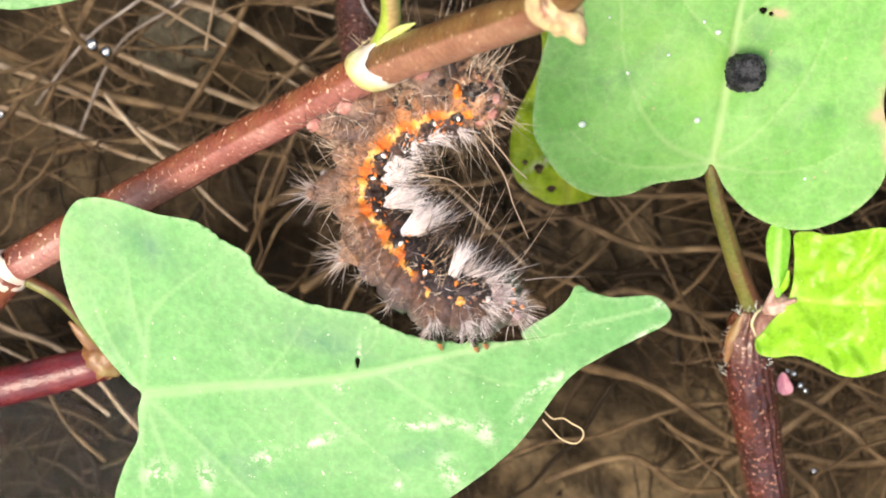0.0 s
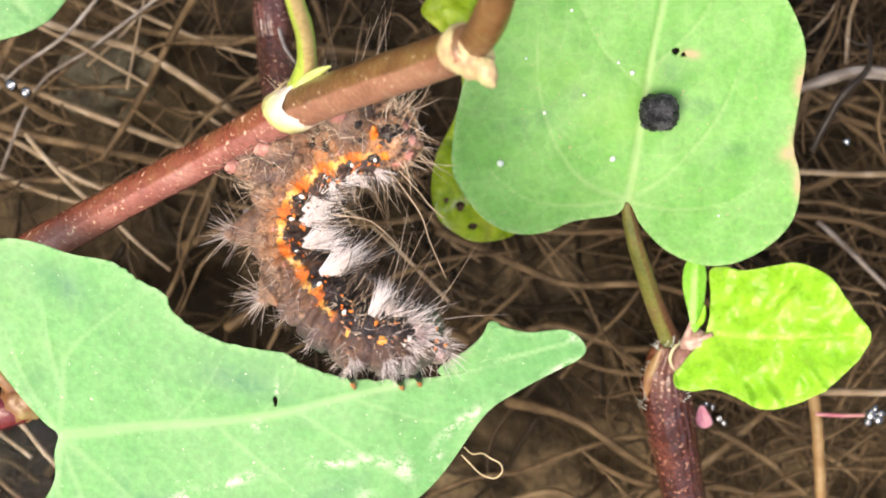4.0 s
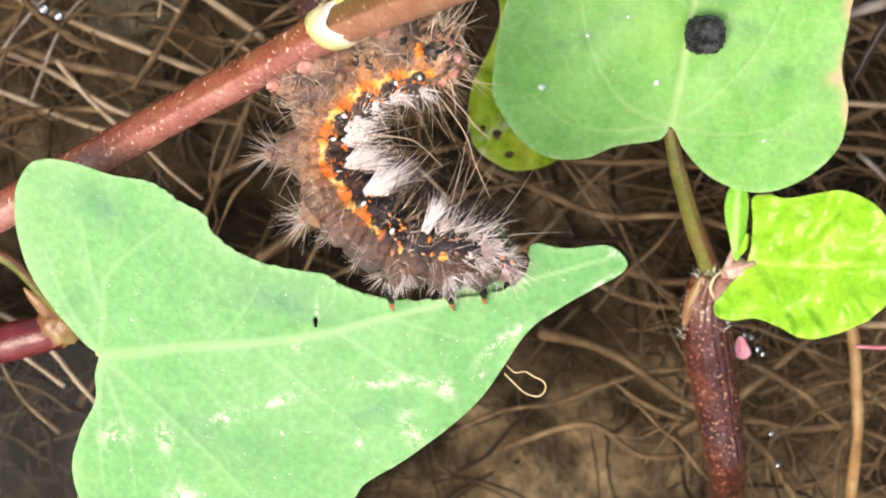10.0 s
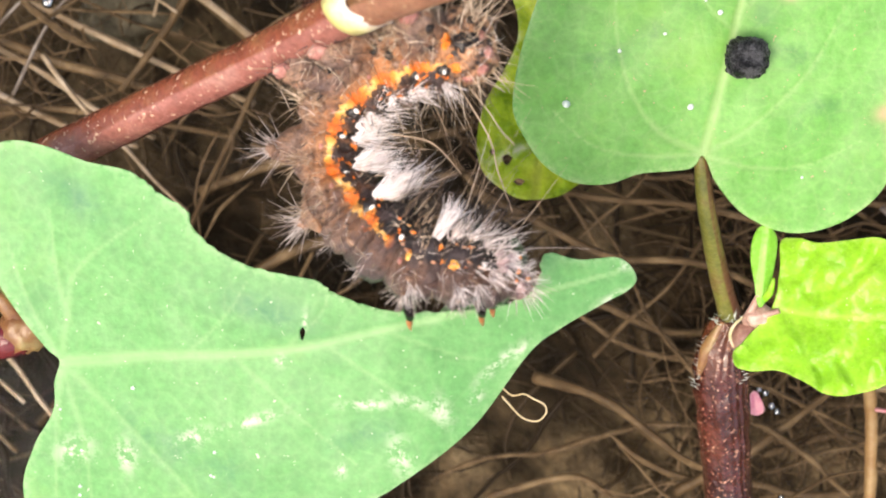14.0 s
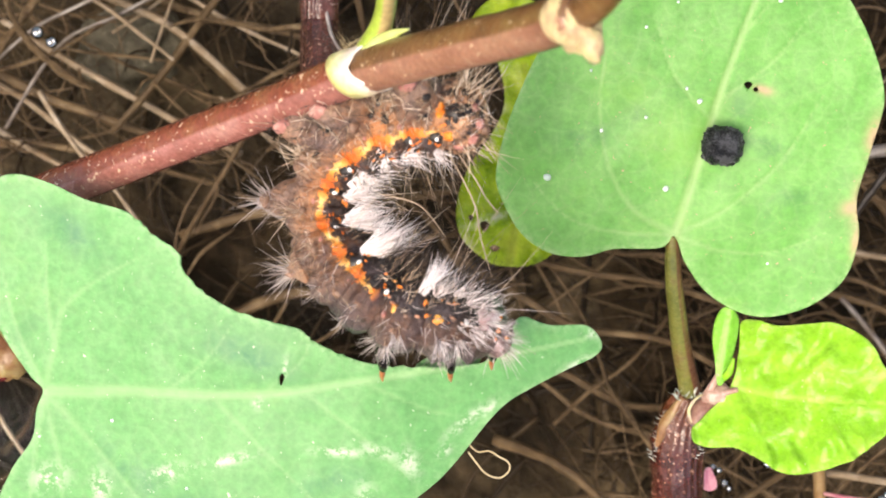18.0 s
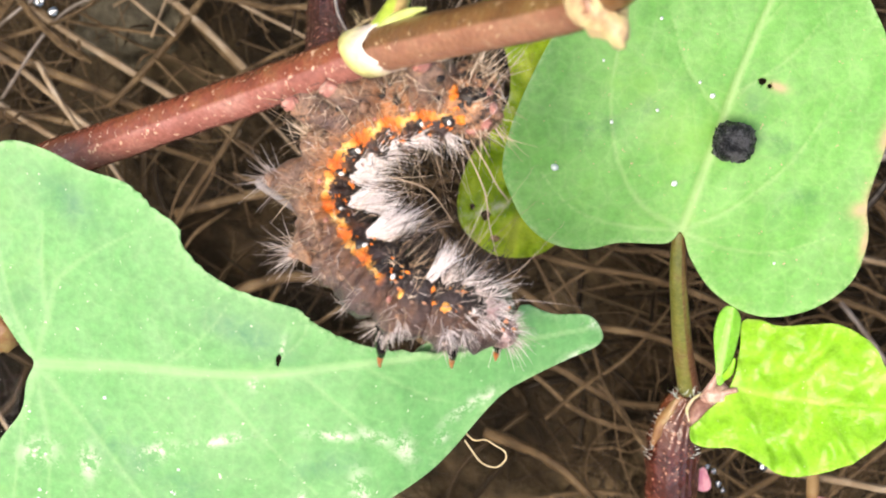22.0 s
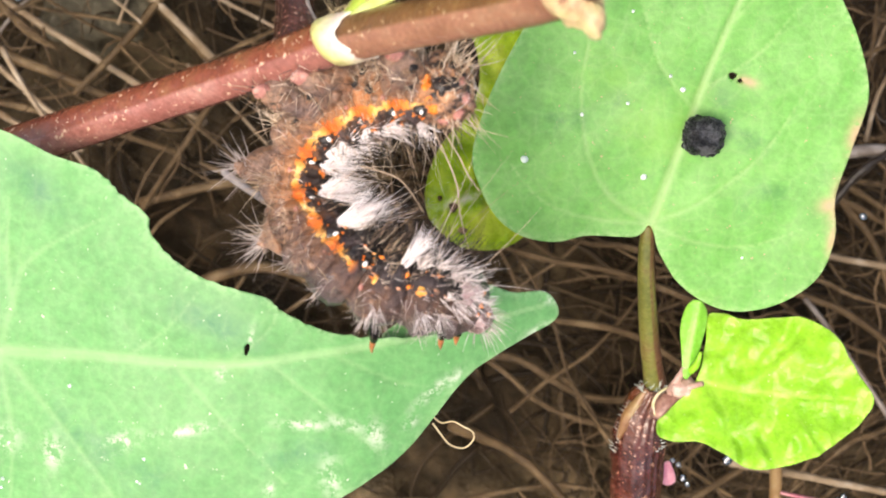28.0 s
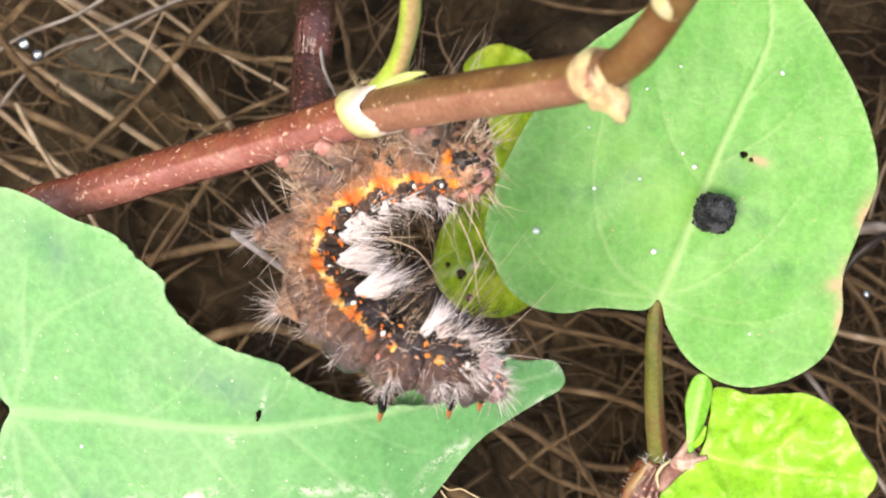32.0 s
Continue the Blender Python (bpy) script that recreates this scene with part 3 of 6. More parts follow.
TAN, PALE = "thin tan root lying over wet soil", "pale straw-coloured root lying over wet soil"
for mat, r0, r1, pts in (
    (ROOT_PALE, 0.055, 0.05, [(-5.9, 3.7, -6.7), (-4.17, 2.94, -6.5), (-3.13, 2.6, -6.5), (-2.2, 2.0, -6.9)]),
    (ROOT, 0.075, 0.06, [(-6.4, 2.5, -7.2), (-4.78, 1.8, -7.0), (-3.79, 1.56, -7.0), (-2.6, 1.3, -7.2)]),
    (ROOT_PALE, 0.05, 0.045, [(-5.2, 2.55, -7.2), (-4.3, 2.15, -7.1), (-3.3, 1.75, -7.1), (-2.3, 1.4, -7.3)]),
    (ROOT_PALE, 0.05, 0.03, [(-6.2, 2.2, -7.2), (-4.9, 1.72, -7.1), (-4.02, 1.21, -7.0), (-3.4, 0.95, -7.3)]),
    (ROOT_PALE, 0.045, 0.03, [(-6.2, 1.7, -7.3), (-5.2, 1.35, -7.3), (-4.4, 1.02, -7.3), (-3.6, 0.85, -7.4)]),
    (ROOT, 0.05, 0.04, [(-5.4, 1.1, -7.6), (-4.6, 1.22, -7.4), (-3.6, 1.15, -7.4), (-2.6, 1.05, -7.6)]),
    (ROOT, 0.06, 0.045, [(-2.4, 3.5, -6.5), (-2.76, 2.9, -6.5), (-3.2, 2.1, -6.6), (-3.7, 1.4, -6.8)]),
    (ROOT, 0.06, 0.05, [(-3.5, 2.9, -7.4), (-2.9, 2.5, -7.3), (-2.2, 2.0, -7.3), (-1.2, 1.6, -7.6)]),
    (ROOT, 0.06, 0.05, [(-4.6, 3.6, -7.3), (-3.3, 3.0, -7.2), (-1.9, 2.85, -7.2), (-0.4, 2.7, -7.4)]),
    (STRAW, 0.028, 0.02, [(-3.4, 3.3, -5.9), (-3.9, 2.75, -6.0), (-4.6, 2.3, -6.2), (-5.4, 1.6, -6.8)]),
    (STRAW, 0.024, 0.02, [(-2.9, 3.2, -6.2), (-3.7, 2.6, -6.2), (-4.3, 2.2, -6.3), (-4.9, 1.3, -6.9)]),
    (ROOT, 0.045, 0.04, [(0.3, 0.8, -6.1), (0.86, 0.6, -6.0), (1.62, 0.5, -6.0), (2.45, 0.49, -6.0), (3.6, 0.3, -6.3)]),
    (ROOT, 0.06, 0.04, [(0.2, 0.55, -6.6), (0.89, 0.25, -6.5), (1.7, -0.08, -6.5), (2.72, -0.11, -6.5), (3.8, -0.5, -6.8)]),
    (ROOT_PALE, 0.03, 0.03, [(5.2, 4.2, -5.6), (4.98, 3.4, -5.5), (4.71, 2.86, -5.5), (4.64, 2.28, -5.5)]),
    (ROOT, 0.03, 0.025, [(4.6, 2.3, -5.6), (5.0, 1.93, -5.5), (4.98, 1.6, -5.5), (5.11, 1.18, -5.6)]),
    (ROOT, 0.05, 0.05, [(3.6, 0.75, -7.1), (4.8, 0.67, -7.0), (5.45, 0.5, -7.0), (6.6, -0.1, -7.1)]),
    (ROOT_PALE, 0.04, 0.05, [(4.2, 1.25, -7.1), (5.13, 1.18, -7.0), (6.23, 1.17, -7.0), (7.2, 1.0, -7.2)]),
    (STRAW, 0.035, 0.035, [(4.5, 0.6, -6.2), (4.92, 0.14, -6.0), (5.81, -0.8, -6.0), (6.6, -1.7, -6.4)]),
    (ROOT_PALE, 0.05, 0.04, [(3.7, -1.25, -5.5), (4.35, -1.24, -5.2), (5.49, -1.27, -5.2), (6.4, -1.4, -5.4)]),
    (ROOT_AMBER, 0.075, 0.07, [(4.0, -0.1, -5.4), (4.1, -1.2, -5.0), (4.16, -1.91, -5.0), (4.2, -2.62, -5.2), (4.3, -4.2, -6.2)]),
    (ROOT, 0.07, 0.045, [(2.6, -2.6, -6.8), (3.23, -2.16, -6.5), (3.93, -1.58, -6.5), (4.8, -0.9, -6.7)]),
    (ROOT, 0.075, 0.04, [(1.0, -1.45, -6.9), (1.75, -1.63, -6.5), (2.65, -2.22, -6.5), (3.4, -2.4, -6.8)]),
    (ROOT, 0.07, 0.05, [(-2.9, 0.4, -7.6), (-1.9, 0.8, -7.4), (-0.9, 1.0, -7.4), (0.4, 1.4, -7.6)]),
    (ROOT, 0.08, 0.06, [(-2.4, -0.6, -7.8), (-1.5, -0.1, -7.6), (-0.6, -0.2, -7.6), (0.6, -0.8, -7.8)]),
    (ROOT, 0.06, 0.05, [(0.8, -0.9, -7.8), (1.6, -0.6, -7.6), (2.6, -0.9, -7.6), (3.8, -0.7, -7.8)]),
    (ROOT, 0.055, 0.04, [(3.6, -2.2, -7.2), (4.5, -1.9, -7.1), (5.3, -2.2, -7.1), (6.3, -2.0, -7.3)]),
    (ROOT, 0.05, 0.04, [(0.6, -2.9, -7.6), (1.6, -2.6, -7.5), (2.3, -3.0, -7.5), (3.3, -2.9, -7.6)]),
    (ROOT, 0.06, 0.05, [(4.4, 3.0, -7.4), (5.0, 2.0, -7.3), (5.6, 1.4, -7.3), (6.2, 0.2, -7.4)]),
    (ROOT, 0.05, 0.04, [(1.2, 3.4, -7.3), (2.6, 3.6, -7.2), (3.8, 3.3, -7.2), (5.2, 3.5, -7.4)]),
):
    root(PALE if mat is not ROOT else TAN, mat, pts, r0, r1)

for j in range(34):
    a = rnd.uniform(0, 6.28)
    x, y = rnd.uniform(-7, 7), rnd.uniform(-4.5, 5.5)
    r = rnd.choice((0.02, 0.025, 0.03, 0.04))
    pts = wander(x, y, rnd.uniform(-7.9, -6.9), a, rnd.uniform(2.5, 5.5), r, 6, 0.3)
    solo("root", tube(bmesh.new(), pts, 7, 4, 0.35, j), ROOT_PALE if j % 9 == 0 else ROOT, PALE if j % 9 == 0 else TAN, "root", "loose roots over the soil")

for j in range(9):
    x, y = rnd.uniform(-6.0, -3.0), rnd.uniform(1.2, 3.8)
    pts = wander(x, y, rnd.uniform(-6.9, -6.0), rnd.choice((-0.5, -0.6, 0.9, 1.0)) + rnd.gauss(0, 0.2), rnd.uniform(1.2, 3.2), rnd.choice((0.018, 0.024, 0.032)), 5, 0.15)
    solo("root", tube(bmesh.new(), pts, 7, 4, 0.35, j), ROOT if j % 3 == 0 else ROOT_PALE, TAN if j % 3 == 0 else PALE, "root", "loose roots over the soil")

# slimy brown roots, thicker and dull, at mid depth
for j in range(54):
    x, y = (rnd.uniform(0.2, 2.2), rnd.uniform(0.0, 1.0)) if j % 12 == 0 else (rnd.uniform(3.0, 5.2), rnd.uniform(-3.4, -1.4)) if j % 6 == 3 else (rnd.uniform(2.6, 6.5), rnd.uniform(-3.2, 3.6)) if j % 3 == 1 else (rnd.uniform(-6.0, 0.0), rnd.uniform(0.4, 4.0))
    pts = wander(x, y, rnd.uniform(-7.4, -5.9), rnd.choice((-0.25, 0.1, 2.9, 3.3, 0.9, 2.2)) + rnd.gauss(0, 0.35), rnd.uniform(1.6, 3.6), rnd.choice((0.022, 0.03, 0.04, 0.055)), 7, 0.3)
    solo("root", tube(bmesh.new(), [(*p[:3], p[3] * (0.35 if k in (0, 7) else 1.0)) for k, p in enumerate(pts)], 7, 4, 0.5, j + 90), ROOT if j % 6 == 3 else ROOT_DULL, "dull brown slimy root under shallow water", "root", "loose roots over the soil")

solo("clod", blob(bmesh.new(), (CLOD[0], CLOD[1], -7.6), (0.62, 0.5, 0.35), Euler((0, 0, 0.5)), 4, 0.35, 1.8, 6), SOIL_GREY, "rounded grey-olive clod of silt between the roots", "clod")

# ---- the reddish stem that the caterpillar holds ----
CREAM = plain("node_cream", [(0.3, (0.34, 0.17, 0.10)), (0.46, (0.50, 0.36, 0.20)), (0.6, (0.56, 0.50, 0.24)), (0.72, (0.64, 0.48, 0.38))], 600, 0.35)
stem = thing("vine", "reddish-brown vine stem with pale nodes and green leaf stalks", "vine")
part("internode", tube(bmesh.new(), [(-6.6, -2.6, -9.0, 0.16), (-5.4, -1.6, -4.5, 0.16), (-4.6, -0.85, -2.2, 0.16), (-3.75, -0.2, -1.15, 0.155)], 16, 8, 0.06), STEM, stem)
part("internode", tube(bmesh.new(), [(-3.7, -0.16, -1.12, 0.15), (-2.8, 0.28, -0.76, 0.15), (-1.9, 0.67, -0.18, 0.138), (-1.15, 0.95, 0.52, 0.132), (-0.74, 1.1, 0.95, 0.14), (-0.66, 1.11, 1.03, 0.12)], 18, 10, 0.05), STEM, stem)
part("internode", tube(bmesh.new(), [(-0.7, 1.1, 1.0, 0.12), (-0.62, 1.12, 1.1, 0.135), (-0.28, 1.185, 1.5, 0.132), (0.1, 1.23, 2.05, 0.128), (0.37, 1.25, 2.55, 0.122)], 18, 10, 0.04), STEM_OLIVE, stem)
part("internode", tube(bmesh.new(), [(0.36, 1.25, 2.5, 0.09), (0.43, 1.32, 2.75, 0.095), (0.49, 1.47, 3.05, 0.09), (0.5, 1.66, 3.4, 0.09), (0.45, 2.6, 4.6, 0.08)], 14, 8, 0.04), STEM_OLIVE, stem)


def sheath(parent, at, way, r, back, tongue, label, mat=None):
    """A papery collar that clasps a node: short behind, drawn out into a tongue on the side that faces up."""
    bm, rings = bmesh.new(), []
    way = Vector(way).normalized()
    side = way.cross(Vector((0, 0, 1))).normalized()
    up = side.cross(way)
    for i in range(11):
        f = i / 10
        ring = []
        for k in range(36):
            w = 2 * math.pi * k / 36
            face = max(0.0, math.cos(w - 0.5)) ** 3
            start = -0.25 * back * math.cos(w)
            end = back * (0.55 + 0.12 * noise.noise(Vector((math.cos(w) * 2.2 + at[0], math.sin(w) * 2.2, at[1] * 3)))) + tongue * face
            rr = r * (1.02 + 0.09 * math.sin(math.pi * f) ** 2 * (1 - 0.5 * face) + 0.03 * f + 0.03 * noise.noise(Vector((math.cos(w) * 3, math.sin(w) * 3, f * 3 + at[0]))))
            v = Vector(at) + way * (start + (end - start) * f) + (up * math.cos(w) + side * math.sin(w)) * rr
            ring.append(bm.verts.new(V(*v)))
        rings.append(ring)
    for a, b in zip(rings, rings[1:]):
        for k in range(36):
            bm.faces.new((a[k], a[(k + 1) % 36], b[(k + 1) % 36], b[k]))
    ob = part("sheath", bm, mat or SHEATH, parent, label)
    ob.modifiers.new("thickness", "SOLIDIFY").thickness = 0.0001
    return ob


def clasp_material():
    """Yellow-green at the foot, turning cream and then white with a pink flush at the free edge."""
    n = Nodes("sheath_clasp")
    at = n.math("ADD", n.attr("along"), n.math("MULTIPLY", n.math("SUBTRACT", n.noise(700, 4, 0.65), 0.5), 0.5))
    c = n.ramp(at, [(0.0, (0.40, 0.30, 0.13)), (0.2, (0.52, 0.52, 0.20)), (0.45, (0.66, 0.62, 0.36)), (0.7, (0.70, 0.60, 0.54)), (0.95, (0.78, 0.72, 0.66))])
    streak = n.ramp(n.noise(1600, 3, 0.6), [(0.35, (0.8, 0.78, 0.74)), (0.65, (1.08, 1.05, 1.02))])
    n.bump(n.noise(1800, 4, 0.6), 0.4, 0.0003)
    return n.done(n.mix(1.0, c, streak, "MULTIPLY"), 0.32, 0.5)


def clasp(parent, at, way, r):
    """The open sheath at the node: a slanting collar, hollowed in front, with a long point on the low flank."""
    bm, rings = bmesh.new(), []
    lay = bm.verts.layers.float.new("along")
    way = Vector(way).normalized()
    side = way.cross(Vector((0, 0, 1))).normalized()
    up = side.cross(way)
    for i in range(15):
        f = i / 14
        ring = []
        for k in range(56):
            w = 2 * math.pi * k / 56 - math.pi
            start = -0.02 + 0.05 * math.sin(w)
            end = 0.15 + 0.20 * max(0.0, math.cos(w - 1.45)) ** 2 + 0.10 * max(0.0, math.cos(w + 1.2)) ** 2 + 0.02 * noise.noise(Vector((math.cos(w) * 3, math.sin(w) * 3, 4)))
            lip = 1.0 + 0.05 * math.sin(math.pi * min(1.0, f * 1.5)) + 0.04 * f * f
            rr = r * lip * (1 + 0.025 * noise.noise(Vector((math.cos(w) * 4, math.sin(w) * 4, f * 3))))
            if i == 0:
                rr = r * 0.93
            v = bm.verts.new(V(*(Vector(at) + way * (start + (end - start) * f) + (up * math.cos(w) + side * math.sin(w)) * rr)))
            v[lay] = f
            ring.append(v)
        rings.append(ring)
    for a, b in zip(rings, rings[1:]):
        for k in range(56):
            bm.faces.new((a[k], a[(k + 1) % 56], b[(k + 1) % 56], b[k]))
    ob = part("sheath", bm, clasp_material(), parent, "white and yellow-green papery sheath clasping the node")
    ob.modifiers.new("thickness", "SOLIDIFY").thickness = 0.00012


clasp(stem, (-0.80, 1.08, 0.90), (0.42, 0.12, 0.42), 0.145)
sheath(stem, (0.3, 1.245, 2.42), (0.3, 0.08, 0.5), 0.122, 0.16, 0.06, "pale papery sheath round the node", CREAM)
sheath(stem, (0.485, 1.5, 3.1), (0.02, 0.5, 0.85), 0.093, 0.14, 0.05, "pale papery sheath round the node")
sheath(stem, (-3.85, -0.25, -1.22), (0.5, 0.26, 0.1), 0.158, 0.2, 0.12, "pale papery sheath round the node", SHEATH_WHITE)
part("collar", blob(bmesh.new(), (0.35, 1.22, 2.5), (0.12, 0.14, 0.12), Euler((0.2, 0.3, 0.3)), 4, 0.3, 2.2, 4), CREAM, stem, "pinkish-cream swollen collar of the node")
bm = bmesh.new()
for k in range(30):
    hair(bm, (-0.72 + rnd.gauss(0, 0.07), 1.17 + rnd.gauss(0, 0.05), 1.05), (rnd.gauss(-0.2, 0.6), rnd.uniform(0.1, 1.0), 0.4), rnd.uniform(0.08, 0.2), 0.0025, (0, 0, 0))
part("fringe", bm, THREAD, stem, "sparse fine hairs at the node")
part("bud", blob(bmesh.new(), (0.43, 1.11, 2.57), (0.055, 0.09, 0.06), Euler((0.3, 0.2, 0.4)), 3, 0.3, 2.2, 4), CREAM, stem, "pale pinkish bud at the node")
part("leaf_stalk", tube(bmesh.new(), [(-0.70, 1.14, 1.0, 0.11), (-0.655, 1.26, 1.09, 0.08), (-0.615, 1.38, 1.25, 0.062), (-0.61, 1.52, 1.55, 0.058), (-0.64, 1.66, 1.88, 0.056), (-0.8, 2.4, 3.2, 0.055)], 12, 8, 0.08), STALK_FRESH, stem, "yellow-green leaf stalk rising from the node")
part("scale", tube(bmesh.new(), [(-0.72, 1.17, 1.10, 0.03), (-0.63, 1.24, 1.2, 0.042), (-0.55, 1.29, 1.28, 0.028), (-0.46, 1.32, 1.34, 0.005)], 10, 6, flat=0.5), SCALE_GREEN, stem, "small green pointed scale at the node")

# ---- the bitten leaf ----
BASE, TURN = Vector((-2.58, -1.07, -0.53)), radians(12.5)
E1, E2 = Vector((math.cos(TURN), math.sin(TURN), 0)), Vector((-math.sin(TURN), math.cos(TURN), 0))
HINGES = [1.2 + 0.2 * k for k in range(10)]


def leaf_one_base(x, y):
    s = (x + 2.5) / 3.6
    c = min(1.0, 0.5 * (s + math.sqrt(s * s + 0.03)))
    return -0.5 + 0.1 * s + 1.805 * c * (1 - c) + 0.25 * (y + 1.0)


def leaf_one_height(x, y):
    return leaf_one_base(x, y) + 0.035 * noise.noise(Vector((x * 1.6, y * 1.6, 0))) + 0.012 * noise.noise(Vector((x * 5, y * 5, 4)))


LEAF_ONE = [(-2.6, -1.06), (-2.69, -0.98), (-2.9, -0.74), (-3.06, -0.48), (-3.14, -0.18), (-3.13, 0.1), (-3.03, 0.28), (-2.89, 0.33), (-2.68, 0.3), (-2.42, 0.22), (-2.13, 0.17), (-1.96, 0.06), (-1.76, -0.05), (-1.72, -0.15), (-1.55, -0.29), (-1.27, -0.39), (-0.94, -0.43), (-0.82, -0.5), (-0.59, -0.57), (-0.37, -0.59), (0.03, -0.55), (0.31, -0.47), (0.43, -0.34), (0.46, -0.17), (0.68, -0.19), (0.93, -0.16), (1.05, -0.26), (1.02, -0.35), (0.85, -0.46), (0.61, -0.62), (0.41, -0.8), (0.09, -1.3), (-0.34, -1.69), (-0.67, -1.92), (-0.8, -2.08), (-1.25, -2.38), (-1.82, -2.62), (-2.36, -2.67), (-2.66, -2.49), (-2.85, -1.99), (-2.78, -1.66), (-2.64, -1.4), (-2.63, -1.2)]
MIDRIB = [tuple(p) for p in spline([(-2.58, -1.07), (-1.95, -0.98), (-1.2, -0.9), (-0.49, -0.71), (0.19, -0.5), (0.93, -0.25)], 6)]


def ribs(*lines):
    return [([tuple(p) for p in spline(pts, 4)], w) for w, pts in lines]


VEINS_ONE = [(MIDRIB, 0.043)] + ribs(
    (0.035, [(-2.58, -1.05), (-2.54, -0.76), (-2.5, -0.5), (-2.3, -0.3), (-2.0, -0.1)]), (0.028, [(-2.54, -0.76), (-2.62, -0.45), (-2.66, -0.1)]),
    (0.03, [(-2.58, -1.05), (-2.8, -0.7), (-2.95, -0.3)]), (0.035, [(-2.58, -1.07), (-2.3, -1.3), (-1.9, -1.65), (-1.5, -2.05)]), (0.03, [(-2.58, -1.1), (-2.42, -1.6), (-2.35, -2.2)]),
    (0.025, [(-2.58, -1.1), (-2.62, -1.7), (-2.6, -2.2)]), (0.02, [(-1.75, -0.96), (-1.5, -0.7), (-1.35, -0.45)]), (0.02, [(-1.45, -0.93), (-1.0, -1.3), (-0.6, -1.6)]),
    (0.02, [(-0.9, -0.8), (-0.4, -1.1), (-0.1, -1.3)]), (0.018, [(-0.5, -0.71), (0.0, -0.85), (0.3, -0.85)]), (0.018, [(-1.1, -0.87), (-0.9, -0.65), (-0.85, -0.52)]))
MARKS_ONE = [(-0.99, -0.69, 0.012, 0.06, 0), (-0.57, -1.19, 0.16, 0.025, 0.1), (-0.12, -1.2, 0.06, 0.09, 0.6), (-0.32, -1.15, 0.12, 0.03, -0.2), (0.23, -0.87, 0.16, 0.03, 0.8), (0.36, -0.78, 0.07, 0.02, 0.9), (-2.49, -1.65, 0.12, 0.08, 0.4), (-2.13, -1.65, 0.06, 0.1, 0.2), (-0.72, -1.63, 0.03, 0.04, 0), (-1.7, -1.5, 0.12, 0.05, 0.5), (-2.0, -2.1, 0.12, 0.1, 0.1), (-0.35, -1.5, 0.06, 0.12, 0.3), (-1.13, -0.95, 0.035, 0.035, 0), (-1.3, -1.35, 0.18, 0.03, 0.4), (0.1, -1.1, 0.05, 0.03, 0.8), (0.9, -0.42, 0.1, 0.02, 0.6), (0.98, -0.2, 0.06, 0.03, 0.2), (-2.85, -0.9, 0.12, 0.03, -0.8)]


def nibbled(pts, n=6):
    """The smoothed outline; the bitten stretch gets small scallops."""
    out = []
    for i, p in enumerate(spline(pts, n, True)):
        k = i / n
        if 10 < k < 23.5:
            p = p + 0.02 * np.array((noise.noise(Vector((k * 5.3, 0, 0))), noise.noise(Vector((0, k * 5.3, 0)))))
        out.append((float(p[0]), float(p[1])))
    return out


leaf1 = thing("bitten_leaf", "large green arrow-shaped leaf with a long bite out of its edge", "leaf")
whole = blade(nibbled(LEAF_ONE), VEINS_ONE, leaf_one_height, 0.021, 0.018, holes=[(-1.0, -0.77, 0.016, 0.04)], marks=MARKS_ONE, smudges=[(-1.9, -1.5, 0.3, 0.14, -0.6), (-1.5, -1.7, 0.2, 0.12, 0.2), (-1.2, -0.65, 0.3, 0.1, -0.3), (-2.5, 0.0, 0.25, 0.12, -0.5), (-0.6, -1.4, 0.2, 0.1, 0.4)])


def cut_across(bm, u, keep_above):
    at = BASE + E1 * u
    bmesh.ops.bisect_plane(bm, geom=bm.verts[:] + bm.edges[:] + bm.faces[:], plane_co=V(*at), plane_no=E1, clear_inner=keep_above, clear_outer=not keep_above)


SECTIONS = []
edges_u = [-9.0] + HINGES + [9.0]
for k in range(len(edges_u) - 1):
    bm = whole.copy()
    if k:
        cut_across(bm, edges_u[k] - 0.012, True)
    if k < len(edges_u) - 2:
        cut_across(bm, edges_u[k + 1] + 0.012, False)
    for v in bm.verts:
        v.co.z -= 0.0000015 * k
    SECTIONS.append(part("blade_section", bm, LEAF, leaf1))
whole.free()
part("leaf_stalk", tube(bmesh.new(), [(-2.58, -1.06, -0.56, 0.03), (-2.82, -0.9, -0.76, 0.036), (-3.1, -0.68, -0.98, 0.04), (-3.4, -0.42, -1.13, 0.045), (-3.75, -0.25, -1.2, 0.06)], 10, 8, 0.3), STALK_RED, leaf1, "thin green leaf stalk")
bm = blob(bmesh.new(), (-2.58, -1.065, -0.53), (0.035, 0.03, 0.03), None, 2, 0.3, 2.0, 1)
part("stalk_joint", bm, SHEATH, leaf1, "small brownish joint of stalk and blade")

SCRAP = [(0.10, -0.50), (0.19, -0.41), (0.29, -0.34), (0.39, -0.23), (0.44, -0.13), (0.52, -0.18), (0.52, -0.40), (0.40, -0.52), (0.20, -0.55)]
CRUMB = part("leaf_scrap", blade(spline(SCRAP, 4, True), [], lambda x, y: leaf_one_height(x, y) - 0.006, 0.03, 0.01), LEAF, leaf1, "scrap of green blade at the bitten edge")

